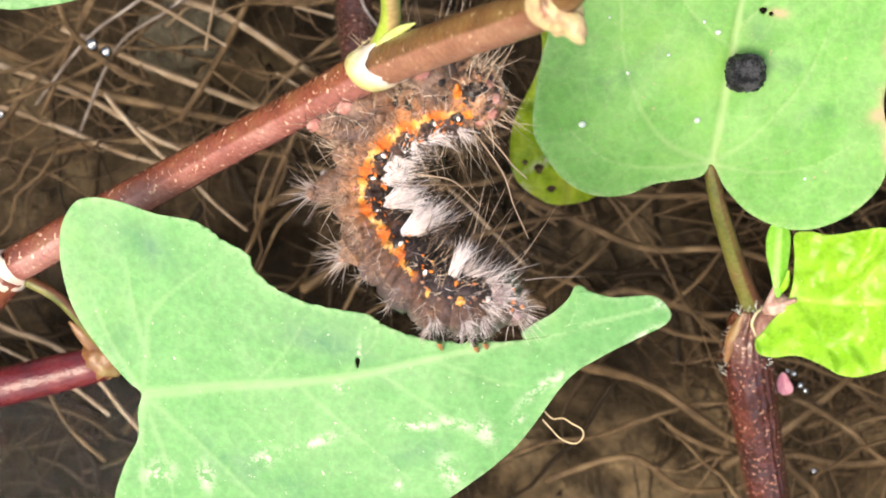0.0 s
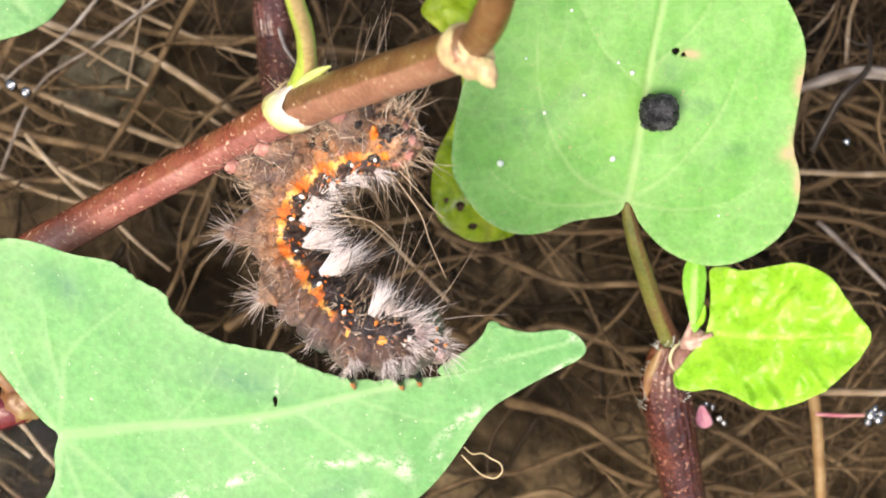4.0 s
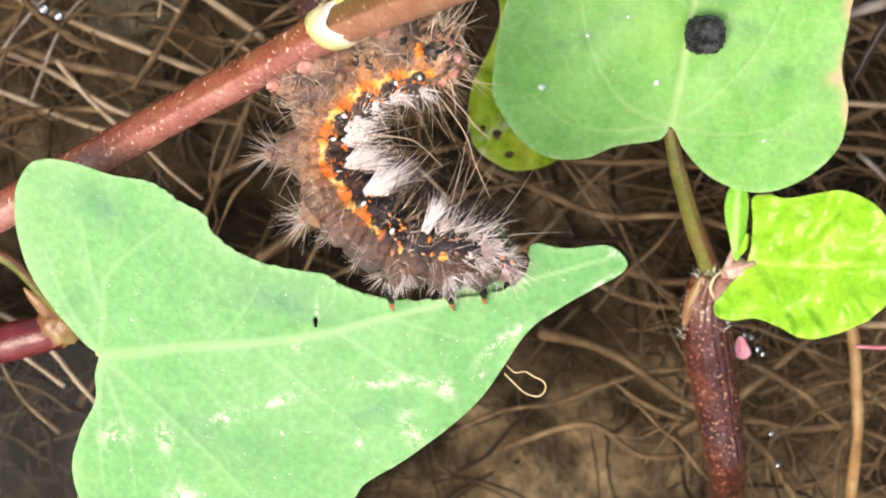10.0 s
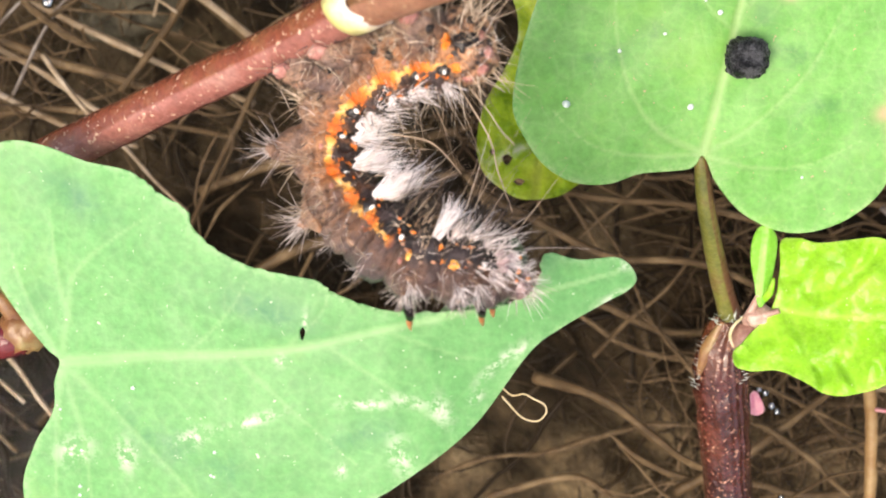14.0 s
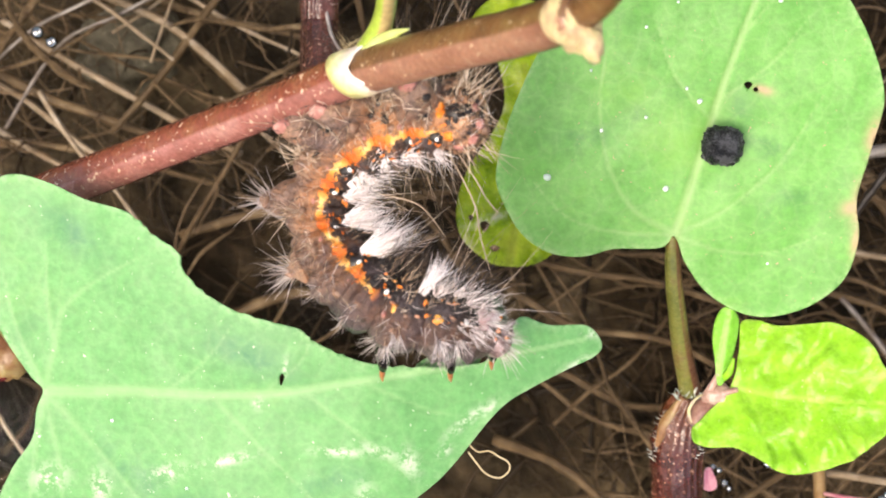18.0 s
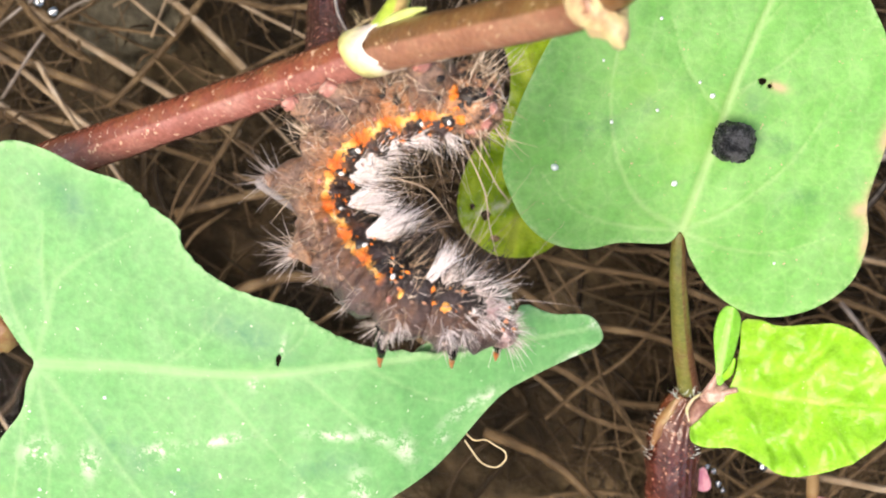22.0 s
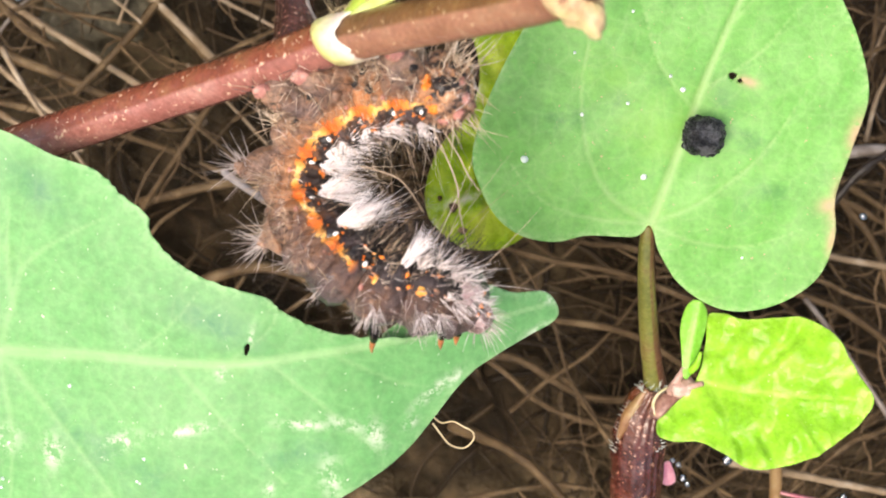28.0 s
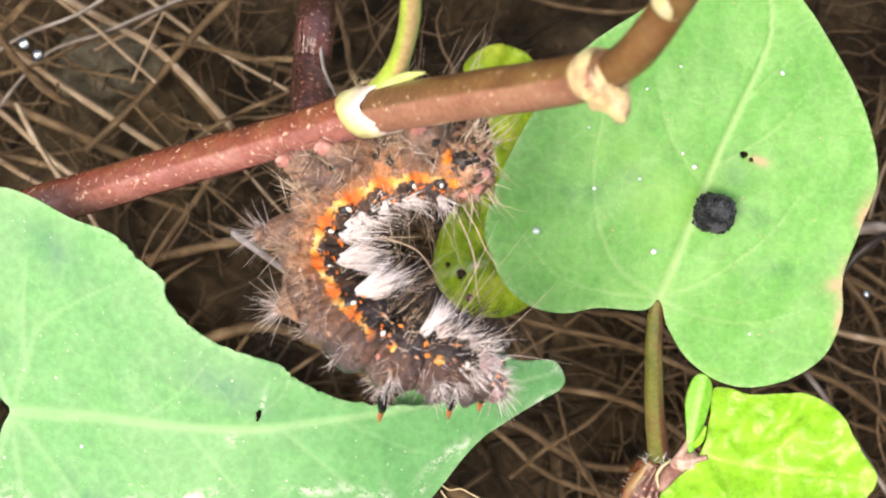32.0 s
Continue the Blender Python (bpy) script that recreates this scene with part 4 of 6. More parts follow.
loop = [(0.28, -1.16, -0.2), (0.34, -1.22, -0.22), (0.45, -1.32, -0.25), (0.57, -1.34, -0.25), (0.635, -1.27, -0.22), (0.62, -1.2, -0.2), (0.53, -1.16, -0.2), (0.45, -1.13, -0.22), (0.36, -1.15, -0.24), (0.28, -1.1, -0.26)]
bm = tube(bmesh.new(), [(0.28 + 0.8 * (x - 0.3), -1.06 + 0.8 * (y + 1.12), z, 0.0055) for x, y, z in loop], 6, 8)
CURL = part("tendril", bm, THREAD, leaf1, "thin pale looped thread under the leaf edge")

# ---- the whole leaf with the dropping ----
LEAF_TWO_PLAN = [(1.73, 0.62), (1.64, 0.52), (1.3, 0.47), (1.06, 0.38), (0.8, 0.38), (0.57, 0.5), (0.39, 0.73), (0.31, 0.93), (0.34, 1.29), (0.44, 1.69), (0.58, 2.05), (0.78, 2.35), (1.06, 2.62), (1.4, 2.95), (1.75, 3.25), (2.13, 2.95), (2.45, 2.65), (2.71, 2.38), (2.93, 2.04), (3.04, 1.75), (3.02, 1.38), (2.99, 1.05), (3.06, 0.77), (3.03, 0.47), (2.84, 0.24), (2.57, 0.11), (2.31, 0.11), (2.04, 0.23), (1.84, 0.43)]


def leaf_two_height(x, y):
    d = abs((x - 1.73) * 0.98 - (y - 0.62) * 0.13)
    return -2.02 + 0.134 * x + 0.321 * y + 0.05 * d * d * (0.6 - 0.25 * d) + 0.03 * noise.noise(Vector((x * 1.8, y * 1.8, 9))) + 0.012 * noise.noise(Vector((x * 5, y * 5, 2)))


VEINS_TWO = ribs((0.035, [(1.73, 0.62), (1.8, 1.15), (1.86, 1.63), (1.94, 2.1), (2.02, 2.64), (1.85, 3.1)]), (0.028, [(1.73, 0.64), (1.4, 0.77), (1.15, 1.07), (1.01, 1.5), (0.98, 2.0)]), (0.02, [(1.73, 0.63), (1.3, 0.6), (0.9, 0.66), (0.6, 0.9)]),
                 (0.024, [(1.74, 0.63), (2.05, 0.85), (2.4, 1.25), (2.6, 1.75)]), (0.02, [(1.74, 0.62), (2.1, 0.55), (2.5, 0.6), (2.85, 0.8)]), (0.018, [(1.86, 1.63), (2.2, 1.95), (2.4, 2.3)]), (0.018, [(1.83, 1.5), (1.5, 1.8), (1.3, 2.2)]), (0.018, [(1.94, 2.1), (2.2, 2.5)]))
MARKS_TWO = [(3.02, 1.0, 0.06, 0.17, 0.1), (3.03, 1.5, 0.06, 0.14, 0), (2.97, 0.98, 0.08, 0.06, 0.3), (3.05, 0.75, 0.04, 0.12, 0), (2.18, 1.75, 0.07, 0.03, -0.2), (2.15, 1.76, 0.05, 0.02, 0.1)]
SMUDGES_TWO = [(0.95, 1.28, 0.2, 0.11, 0.3), (1.28, 1.45, 0.2, 0.09, 0.5), (1.57, 1.66, 0.16, 0.1, 0.3), (2.04, 1.57, 0.09, 0.14, 0.4), (2.24, 1.36, 0.22, 0.1, -0.3), (2.5, 0.95, 0.25, 0.12, 0.6)]
leaf2 = thing("vine_leaf", "whole green heart-shaped leaf with a brown scorched edge", "leaf")
part("blade", blade([(float(p[0]), float(p[1])) for p in spline(LEAF_TWO_PLAN, 6, True)], VEINS_TWO, leaf_two_height, 0.022, 0.018, holes=[(2.06, 1.775, 0.028, 0.026), (2.12, 1.75, 0.02, 0.017)], marks=MARKS_TWO, smudges=SMUDGES_TWO), LEAF_TWO, leaf2)
part("leaf_stalk", tube(bmesh.new(), [(2.27, -0.56, -2.9, 0.1), (2.22, -0.46, -2.82, 0.09), (2.06, -0.17, -2.5, 0.082), (1.86, 0.24, -2.02, 0.07), (1.76, 0.52, -1.76, 0.06), (1.73, 0.63, -1.66, 0.045)], 14, 8, 0.05), STALK_RED, leaf2, "green leaf stalk flushed with red-brown")

pellet = bmesh.new()
heart = V(1.93, 1.3, leaf_two_height(1.93, 1.3) + 0.13)
blob(pellet, (1.93, 1.3, leaf_two_height(1.93, 1.3) + 0.13), (0.15, 0.145, 0.13), None, 5)
for v in pellet.verts:
    d = (v.co - heart) / K
    u = d.normalized()
    boxy = (abs(u.x) ** 4 + abs(u.y) ** 4 + abs(u.z) ** 4) ** -0.25
    crack = max(0.0, 1 - 7 * abs(noise.noise(u * 2.3 + Vector((3, 1, 0)))))
    v.co = heart + d * K * (0.42 + 0.58 * boxy) * (1 - 0.10 * crack + 0.08 * noise.noise(u * 5) + 0.10 * noise.noise(u * 9) + 0.06 * noise.noise(u * 19))
solo("frass_pellet", pellet, FRASS, "black crumbly caterpillar dropping lying on the leaf", "dropping")

# the first three are dewdrops: opaque white colour stands in for their glint
for k, (x, y, r) in enumerate(((0.7, 0.94, 0.03), (1.6, 0.96, 0.026), (1.05, 1.33, 0.016), (1.36, 1.46, 0.014), (1.73, 1.62, 0.022), (1.62, 1.7, 0.014), (2.17, 2.38, 0.02), (1.25, 2.1, 0.014), (0.9, 1.75, 0.012), (1.45, 2.3, 0.012), (2.45, 0.5, 0.012))):
    solo("grain", blob(bmesh.new(), (x, y, leaf_two_height(x, y) + r * 0.45), (r, r * 0.9, r * 0.7), Euler((0, 0, k)), 2, 0.25, 2.5, k), GRAIN, "tiny dewdrop with its glint painted white on the green leaf" if k < 3 else "tiny white grain on the green leaf", "dewdrop" if k < 3 else "grain", "specks on the leaf")
for k in range(22):
    x, y = rnd.uniform(-2.8, 0.1), rnd.uniform(-2.0, -0.95)
    if inside(x, y, LEAF_ONE) and (x + 2.58) * 0.976 + (y + 1.07) * 0.216 < 1.15:
        r = rnd.uniform(0.008, 0.016)
        solo("grain", blob(bmesh.new(), (x, y, leaf_one_height(x, y) + r * 0.3), (r, r * 0.9, r * 0.6), None, 1, 0.2, 2.0, k), GRAIN, "tiny white grain on the green leaf", "grain", "specks on the leaf")

# ---- the side stem with its young leaf ----
TAWNY = plain("node_tawny", [(0.3, (0.13, 0.045, 0.02)), (0.5, (0.22, 0.11, 0.04)), (0.7, (0.28, 0.22, 0.08))], 400, 0.35)
FRESH = leaf_material("leaf_fresh", (0.12, 0.38, 0.02), (0.17, 0.48, 0.03), (0.22, 0.54, 0.05), (0.3, 0.58, 0.1), (0.5, 0.6, 0.3), 0.3)
KNOT = plain("knot_pink_brown", [(0.3, (0.14, 0.06, 0.045)), (0.5, (0.26, 0.13, 0.10)), (0.7, (0.42, 0.27, 0.21))], 900, 0.3)
PINK = plain("knot_pink", [(0.3, (0.26, 0.13, 0.10)), (0.5, (0.42, 0.26, 0.21)), (0.7, (0.60, 0.44, 0.37))], 900, 0.3)

stem2 = thing("side_stem", "dark red wet stem rising out of shallow water", "plant stem")
bm = tube(bmesh.new(), [(2.28, -0.60, -2.90, 0.12), (2.25, -0.72, -2.98, 0.165), (2.25, -0.92, -3.1, 0.212), (2.3, -1.15, -3.25, 0.235), (2.36, -1.38, -3.4, 0.225), (2.51, -1.96, -3.8, 0.212), (2.66, -2.52, -4.2, 0.2), (2.85, -3.2, -5.4, 0.2), (3.1, -4.2, -9.0, 0.2)], 32, 12, 0.1)
young = bm.verts.layers.float.new("young")
for v in bm.verts:
    v[young] = max(0.0, min(1.0, (v.co.y / K + 1.2) / 0.5))
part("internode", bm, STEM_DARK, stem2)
part("node", blob(bmesh.new(), (2.39, -0.73, -2.80), (0.15, 0.13, 0.12), Euler((0, 0, 0.9)), 3, 0.3, 2.0, 3), KNOT, stem2, "pinkish-brown swollen node")
part("node", blob(bmesh.new(), (2.45, -0.55, -2.66), (0.11, 0.09, 0.08), Euler((0, 0, 0.5)), 3, 0.3, 2.0, 5), PINK, stem2, "pale pink swollen joint")
part("scale", tube(bmesh.new(), [(2.2, -0.62, -2.82, 0.02), (2.14, -0.76, -2.88, 0.05), (2.09, -0.92, -2.96, 0.05), (2.07, -1.08, -3.05, 0.015)], 8, 6, 0.4, flat=0.6), TAWNY, stem2, "yellow-green ridge beside the node")
part("scale", tube(bmesh.new(), [(2.28, -0.82, -2.74, 0.01), (2.24, -0.72, -2.72, 0.014), (2.27, -0.63, -2.70, 0.014), (2.33, -0.57, -2.68, 0.006)], 8, 6, 0.2), SHEATH, stem2, "pale yellow crescent scale at the node")
bm = bmesh.new()
for k in range(26):
    hair(bm, (2.10 + rnd.uniform(-0.03, 0.03) - 0.002 * k, -0.75 - 0.018 * k, -2.93 - 0.006 * k), (-1, rnd.uniform(-0.3, 0.4), rnd.uniform(0, 0.6)), rnd.uniform(0.03, 0.07), 0.005, (0, 0.2, 0))
for k in range(34):
    w = rnd.uniform(0, 3.14)
    hair(bm, (2.25 + 0.11 * math.cos(w), -0.58 + rnd.uniform(-0.07, 0.02), -2.9 + 0.11 * math.sin(w)), (math.cos(w) + rnd.gauss(0, 0.5), rnd.gauss(0, 0.6), 0.4), rnd.uniform(0.03, 0.08), 0.005, (0, 0.2, 0))
for k in range(12):
    hair(bm, (2.42 + rnd.uniform(-0.02, 0.03), -0.85 - 0.025 * k, -3.0), (0.8, rnd.uniform(-0.2, 0.6), 0.5), rnd.uniform(0.03, 0.07), 0.005, (0, 0.2, 0))
part("fringe", bm, GRAIN, stem2, "fringe of short pale hairs")

leaf3 = thing("young_leaf", "small bright yellow-green young leaf with puckered veins", "leaf")
LEAF_THREE = [(2.52, -0.5), (2.54, -0.2), (2.51, 0.06), (2.62, 0.11), (2.77, 0.09), (3.0, 0.15), (3.18, 0.19), (3.38, 0.12), (3.52, -0.02), (3.65, -0.2), (3.76, -0.36), (3.72, -0.52), (3.6, -0.7), (3.41, -0.9), (3.18, -1.04), (2.98, -1.08), (2.78, -1.0), (2.62, -0.96), (2.45, -1.0), (2.32, -0.98), (2.29, -0.88), (2.38, -0.74)]
side_ribs = [(0.014, [(2.5 + 0.17 * k, -0.5), (2.62 + 0.19 * k, -0.3), (2.7 + 0.19 * k, -0.05)]) for k in range(5)] + [(0.014, [(2.5 + 0.17 * k, -0.51), (2.6 + 0.19 * k, -0.72), (2.68 + 0.18 * k, -0.98)]) for k in range(5)]
VEINS_THREE = ribs((0.026, [(2.48, -0.48), (3.04, -0.465), (3.71, -0.36)]), *side_ribs)


def leaf_three_height(x, y):
    z = -2.7 + 0.55 * (x - 2.2) - 0.05 + 0.10 * abs(y + 0.5)
    return z + 0.026 * math.sin(2 * math.pi * (x - 0.55 * abs(y + 0.46) + 0.06 * noise.noise(Vector((x * 5, y * 5, 3)))) / 0.21) * min(1.0, abs(y + 0.46) * 4) * (0.4 + 1.4 * noise.noise(Vector((x * 4, y * 4, 8)))) + 0.05 * noise.noise(Vector((x * 3, y * 3, 1))) + 0.06 * noise.noise(Vector((x * 6, y * 5, 5))) + 0.004 * noise.noise(Vector((x * 18, y * 18, 5)))


part("blade", blade([(float(p[0]), float(p[1])) for p in spline(LEAF_THREE, 6, True)], VEINS_THREE, leaf_three_height, 0.026, 0.014), YOUNG, leaf3)
part("leaf_stalk", tube(bmesh.new(), [(2.38, -0.62, -2.75, 0.05), (2.46, -0.55, -2.62, 0.035), (2.58, -0.485, -2.54, 0.022)], 10, 6, 0.05), PINK, leaf3, "pale pinkish leaf stalk")
FOLDED = [(2.40, -0.46), (2.36, -0.3), (2.31, -0.1), (2.31, 0.06), (2.35, 0.16), (2.42, 0.17), (2.49, 0.10), (2.51, 0.0), (2.50, -0.2), (2.47, -0.38), (2.44, -0.47)]
leaflet = thing("folded_leaflet", "small folded green leaflet beside the young leaf", "leaf")
part("blade", blade([(float(p[0]), float(p[1])) for p in spline(FOLDED, 5, True)], ribs((0.02, [(2.4, -0.4), (2.41, 0.1)])), lambda x, y: -2.45 - 0.5 * abs(x - 2.42) + 0.1 * y, 0.02, 0.014), FRESH, leaflet)
part("stipule", tube(bmesh.new(), [(2.42, -0.46, -2.6, 0.03), (2.47, -0.36, -2.45, 0.03), (2.48, -0.24, -2.4, 0.012)], 8, 5, flat=0.6), YOUNG, leaflet)
part("leaf_stalk", tube(bmesh.new(), [(2.38, -0.6, -2.75, 0.05), (2.385, -0.5, -2.62, 0.035), (2.4, -0.38, -2.52, 0.02)], 10, 5), PINK, leaflet)

# ---- other stems and leaves ----
stem3 = thing("red_stem", "smooth dark red stem ending in a greenish node", "plant stem")
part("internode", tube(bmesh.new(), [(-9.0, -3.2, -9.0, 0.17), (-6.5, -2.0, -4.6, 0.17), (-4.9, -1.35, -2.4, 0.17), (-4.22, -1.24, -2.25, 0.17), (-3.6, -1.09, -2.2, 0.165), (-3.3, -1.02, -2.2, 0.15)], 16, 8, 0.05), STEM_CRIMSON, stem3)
part("node", blob(bmesh.new(), (-3.32, -0.99, -2.16), (0.19, 0.19, 0.16), Euler((0, 0, 0.25)), 3, 0.3, 2.0, 8), TAWNY, stem3, "olive and red swollen node")
part("scale", tube(bmesh.new(), [(-3.3, -0.95, -2.1, 0.09), (-3.42, -0.8, -2.0, 0.07), (-3.55, -0.66, -1.95, 0.01)], 8, 5, 0.3, flat=0.5), TAWNY, stem3, "pointed green and red scale")

stem4 = thing("wet_stem", "dark brown glossy stem standing in shallow water", "plant stem")
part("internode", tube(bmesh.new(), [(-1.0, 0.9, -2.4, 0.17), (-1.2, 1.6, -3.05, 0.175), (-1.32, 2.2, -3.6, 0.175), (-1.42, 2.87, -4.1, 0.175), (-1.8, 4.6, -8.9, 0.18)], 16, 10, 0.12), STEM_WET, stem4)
part("fibre", tube(bmesh.new(), [(-1.3, 2.45, -3.5, 0.012), (-1.2, 2.15, -3.35, 0.016), (-1.02, 1.9, -3.3, 0.014), (-0.98, 1.75, -3.4, 0.01)], 6, 6), STRAW, stem4, "pale fibre peeling off the stem")

OLD_PLAN = [(0.62, 0.36), (0.4, 0.44), (0.2, 0.62), (0.14, 0.9), (0.2, 1.25), (0.36, 1.56), (0.46, 1.85), (0.42, 2.15), (0.26, 2.45), (0.06, 2.66), (0.14, 2.84), (0.34, 2.96), (0.62, 2.93), (0.86, 2.7), (1.05, 2.3), (1.3, 1.9), (1.4, 1.4), (1.3, 0.8), (1.0, 0.45)]
old = thing("old_leaf", "wet yellow-green leaf with dark spots lying at the waterline", "leaf")
part("blade", blade([(float(p[0]), float(p[1])) for p in spline(OLD_PLAN, 6, True)], ribs((0.04, [(0.7, 0.4), (0.75, 1.5), (0.5, 2.8)]), (0.025, [(0.75, 1.0), (0.4, 1.2)]), (0.025, [(0.75, 1.7), (0.5, 2.2)])),
                    lambda x, y: -4.45 + 0.25 * math.sin(x * 3.2) * 0.5 + 0.1 * noise.noise(Vector((x * 2.5, y * 2.5, 3))) + 0.05 * noise.noise(Vector((x * 7, y * 7, 3))), 0.04, 0.02, holes=[(0.43, 0.72, 0.045, 0.05), (0.29, 0.78, 0.025, 0.03), (0.55, 0.52, 0.05, 0.035)], marks=[(0.5, 0.8, 0.22, 0.03, 0.5), (0.25, 0.55, 0.1, 0.05, 2.2), (0.4, 1.8, 0.08, 0.12, 0)]), OLD, old)
part("leaf_stalk", tube(bmesh.new(), [(0.75, 1.2, -4.55, 0.06), (0.9, 1.6, -5.5, 0.06), (1.2, 2.2, -9.0, 0.07)], 8, 6), STEM_GREEN, old)

corner_leaf = thing("upper_leaf", "green leaf whose rounded edge reaches over the roots", "leaf")
CORNER = [(-2.5, 2.25), (-2.6, 2.0), (-2.78, 1.87), (-3.0, 1.8), (-3.3, 1.74), (-3.62, 1.72), (-3.95, 1.85), (-4.2, 2.3), (-4.0, 2.9), (-3.3, 3.2), (-2.7, 2.8)]
part("blade", blade([(float(p[0]), float(p[1])) for p in spline(CORNER, 5, True)], ribs((0.035, [(-3.9, 2.9), (-3.3, 2.4), (-2.8, 2.0)])), lambda x, y: -0.5 + 0.1 * noise.noise(Vector((x, y, 0))), 0.06, 0.018), LEAF, corner_leaf)
part("leaf_stalk", tube(bmesh.new(), [(-3.9, 2.9, -0.5, 0.05), (-5.0, 3.6, -2.5, 0.06), (-6.0, 4.2, -9.0, 0.07)], 8, 6), STEM_GREEN, corner_leaf)

# ---- litter at the waterline ----
petal = thing("petal", "pink fallen petal beside the wet stem", "petal")
PETAL_PLAN = [(2.70, -1.22), (2.66, -1.32), (2.66, -1.43), (2.72, -1.50), (2.80, -1.51), (2.87, -1.46), (2.86, -1.38), (2.80, -1.28), (2.75, -1.21)]
part("blade", blade([(float(p[0]), float(p[1])) for p in spline([(2.75 + 0.72 * (x - 2.75), -1.35 + 0.72 * (y + 1.35)) for x, y in PETAL_PLAN], 5, True)], ribs((0.02, [(2.72, -1.24), (2.79, -1.48)])), lambda x, y: -3.9 - 1.6 * (x - 2.76) ** 2 + 0.25 * (y + 1.37), 0.02, 0.012), PETAL, petal)
# the three left of x -3.7 are beads added for water glints at roots
for k, (x, y, r) in enumerate(((2.86, -1.27, 0.03), (2.92, -1.38, 0.035), (2.97, -1.43, 0.028), (2.8, -1.24, 0.028), (4.40, -1.36, 0.06), (4.47, -1.41, 0.05), (4.37, -1.43, 0.045), (4.5, -1.35, 0.04), (4.44, -1.3, 0.035), (2.75, -2.3, 0.03), (2.72, -2.05, 0.025), (3.05, -2.2, 0.03), (4.7, 2.2, 0.03), (4.62, 2.1, 0.025), (4.2, 1.3, 0.04), (3.0, -2.9, 0.03), (-3.93, 1.92, 0.06), (-3.79, 1.85, 0.055), (-4.84, 1.24, 0.045), (3.12, -2.5, 0.03), (3.3, -1.15, 0.05), (3.4, -1.08, 0.04))):
    solo("bubble", blob(bmesh.new(), (x, y, -4.0 + r * 0.3), (r, r, r * 0.8), None, 3), DROP, "clear round bead for a bubble or a water glint", "bubble", "bubbles on the water")
solo("stalk", tube(bmesh.new(), [(3.95, -1.38, -4.3, 0.018), (4.15, -1.385, -4.2, 0.02), (4.4, -1.37, -4.05, 0.016)], 8, 5), PETAL, "thin pink stalk lying in the water", "stalk")
BLEACHED = plain("straw_bleached", [(0.3, (0.40, 0.36, 0.36)), (0.55, (0.58, 0.54, 0.55)), (0.8, (0.72, 0.7, 0.7))], 300, 0.3)
stick = thing("bent_straw", "whitish bent straw lying over dark roots", "straw")
part("stem", tube(bmesh.new(), [(4.0, 1.95, -5.1, 0.05), (4.31, 2.05, -5.0, 0.065), (4.6, 2.12, -4.95, 0.06), (4.88, 2.12, -5.0, 0.05), (5.45, 2.03, -5.1, 0.045), (6.4, 1.7, -5.6, 0.04)], 8, 8, 0.1), STRAW, stick)
part("stem", tube(bmesh.new(), [(4.5, 2.07, -5.02, 0.03), (4.88, 2.07, -5.04, 0.03), (5.45, 1.9, -5.15, 0.028), (6.2, 1.5, -5.7, 0.025)], 8, 8, 0.1), STRAW, stick)
twig = thing("twig", "thin blackish crumbling twig among the roots", "twig")
part("stem", tube(bmesh.new(), [(4.72, 2.5, -4.95, 0.018), (4.72, 2.25, -4.9, 0.025), (4.62, 2.05, -4.85, 0.035), (4.45, 1.9, -4.85, 0.05), (4.3, 1.65, -4.95, 0.04), (4.15, 1.3, -5.1, 0.03)], 8, 8, 0.5), TWIG, twig)
part("branch", tube(bmesh.new(), [(4.72, 2.4, -4.95, 0.015), (4.58, 2.42, -4.95, 0.012), (4.5, 2.5, -4.95, 0.008)], 6, 5, 0.3), TWIG, twig)
straw = solo("straw", tube(bmesh.new(), [(-1.8, 0.72, -5.0, 0.03), (-1.74, 0.68, -5.0, 0.036), (-1.45, 0.54, -4.7, 0.036), (-1.15, 0.39, -4.4, 0.036), (-0.9, 0.22, -5.2, 0.036), (-0.5, -0.1, -8.8, 0.03)], 8, 6, 0.05), BLEACHED, "pale white straw leaning in the water", "straw")

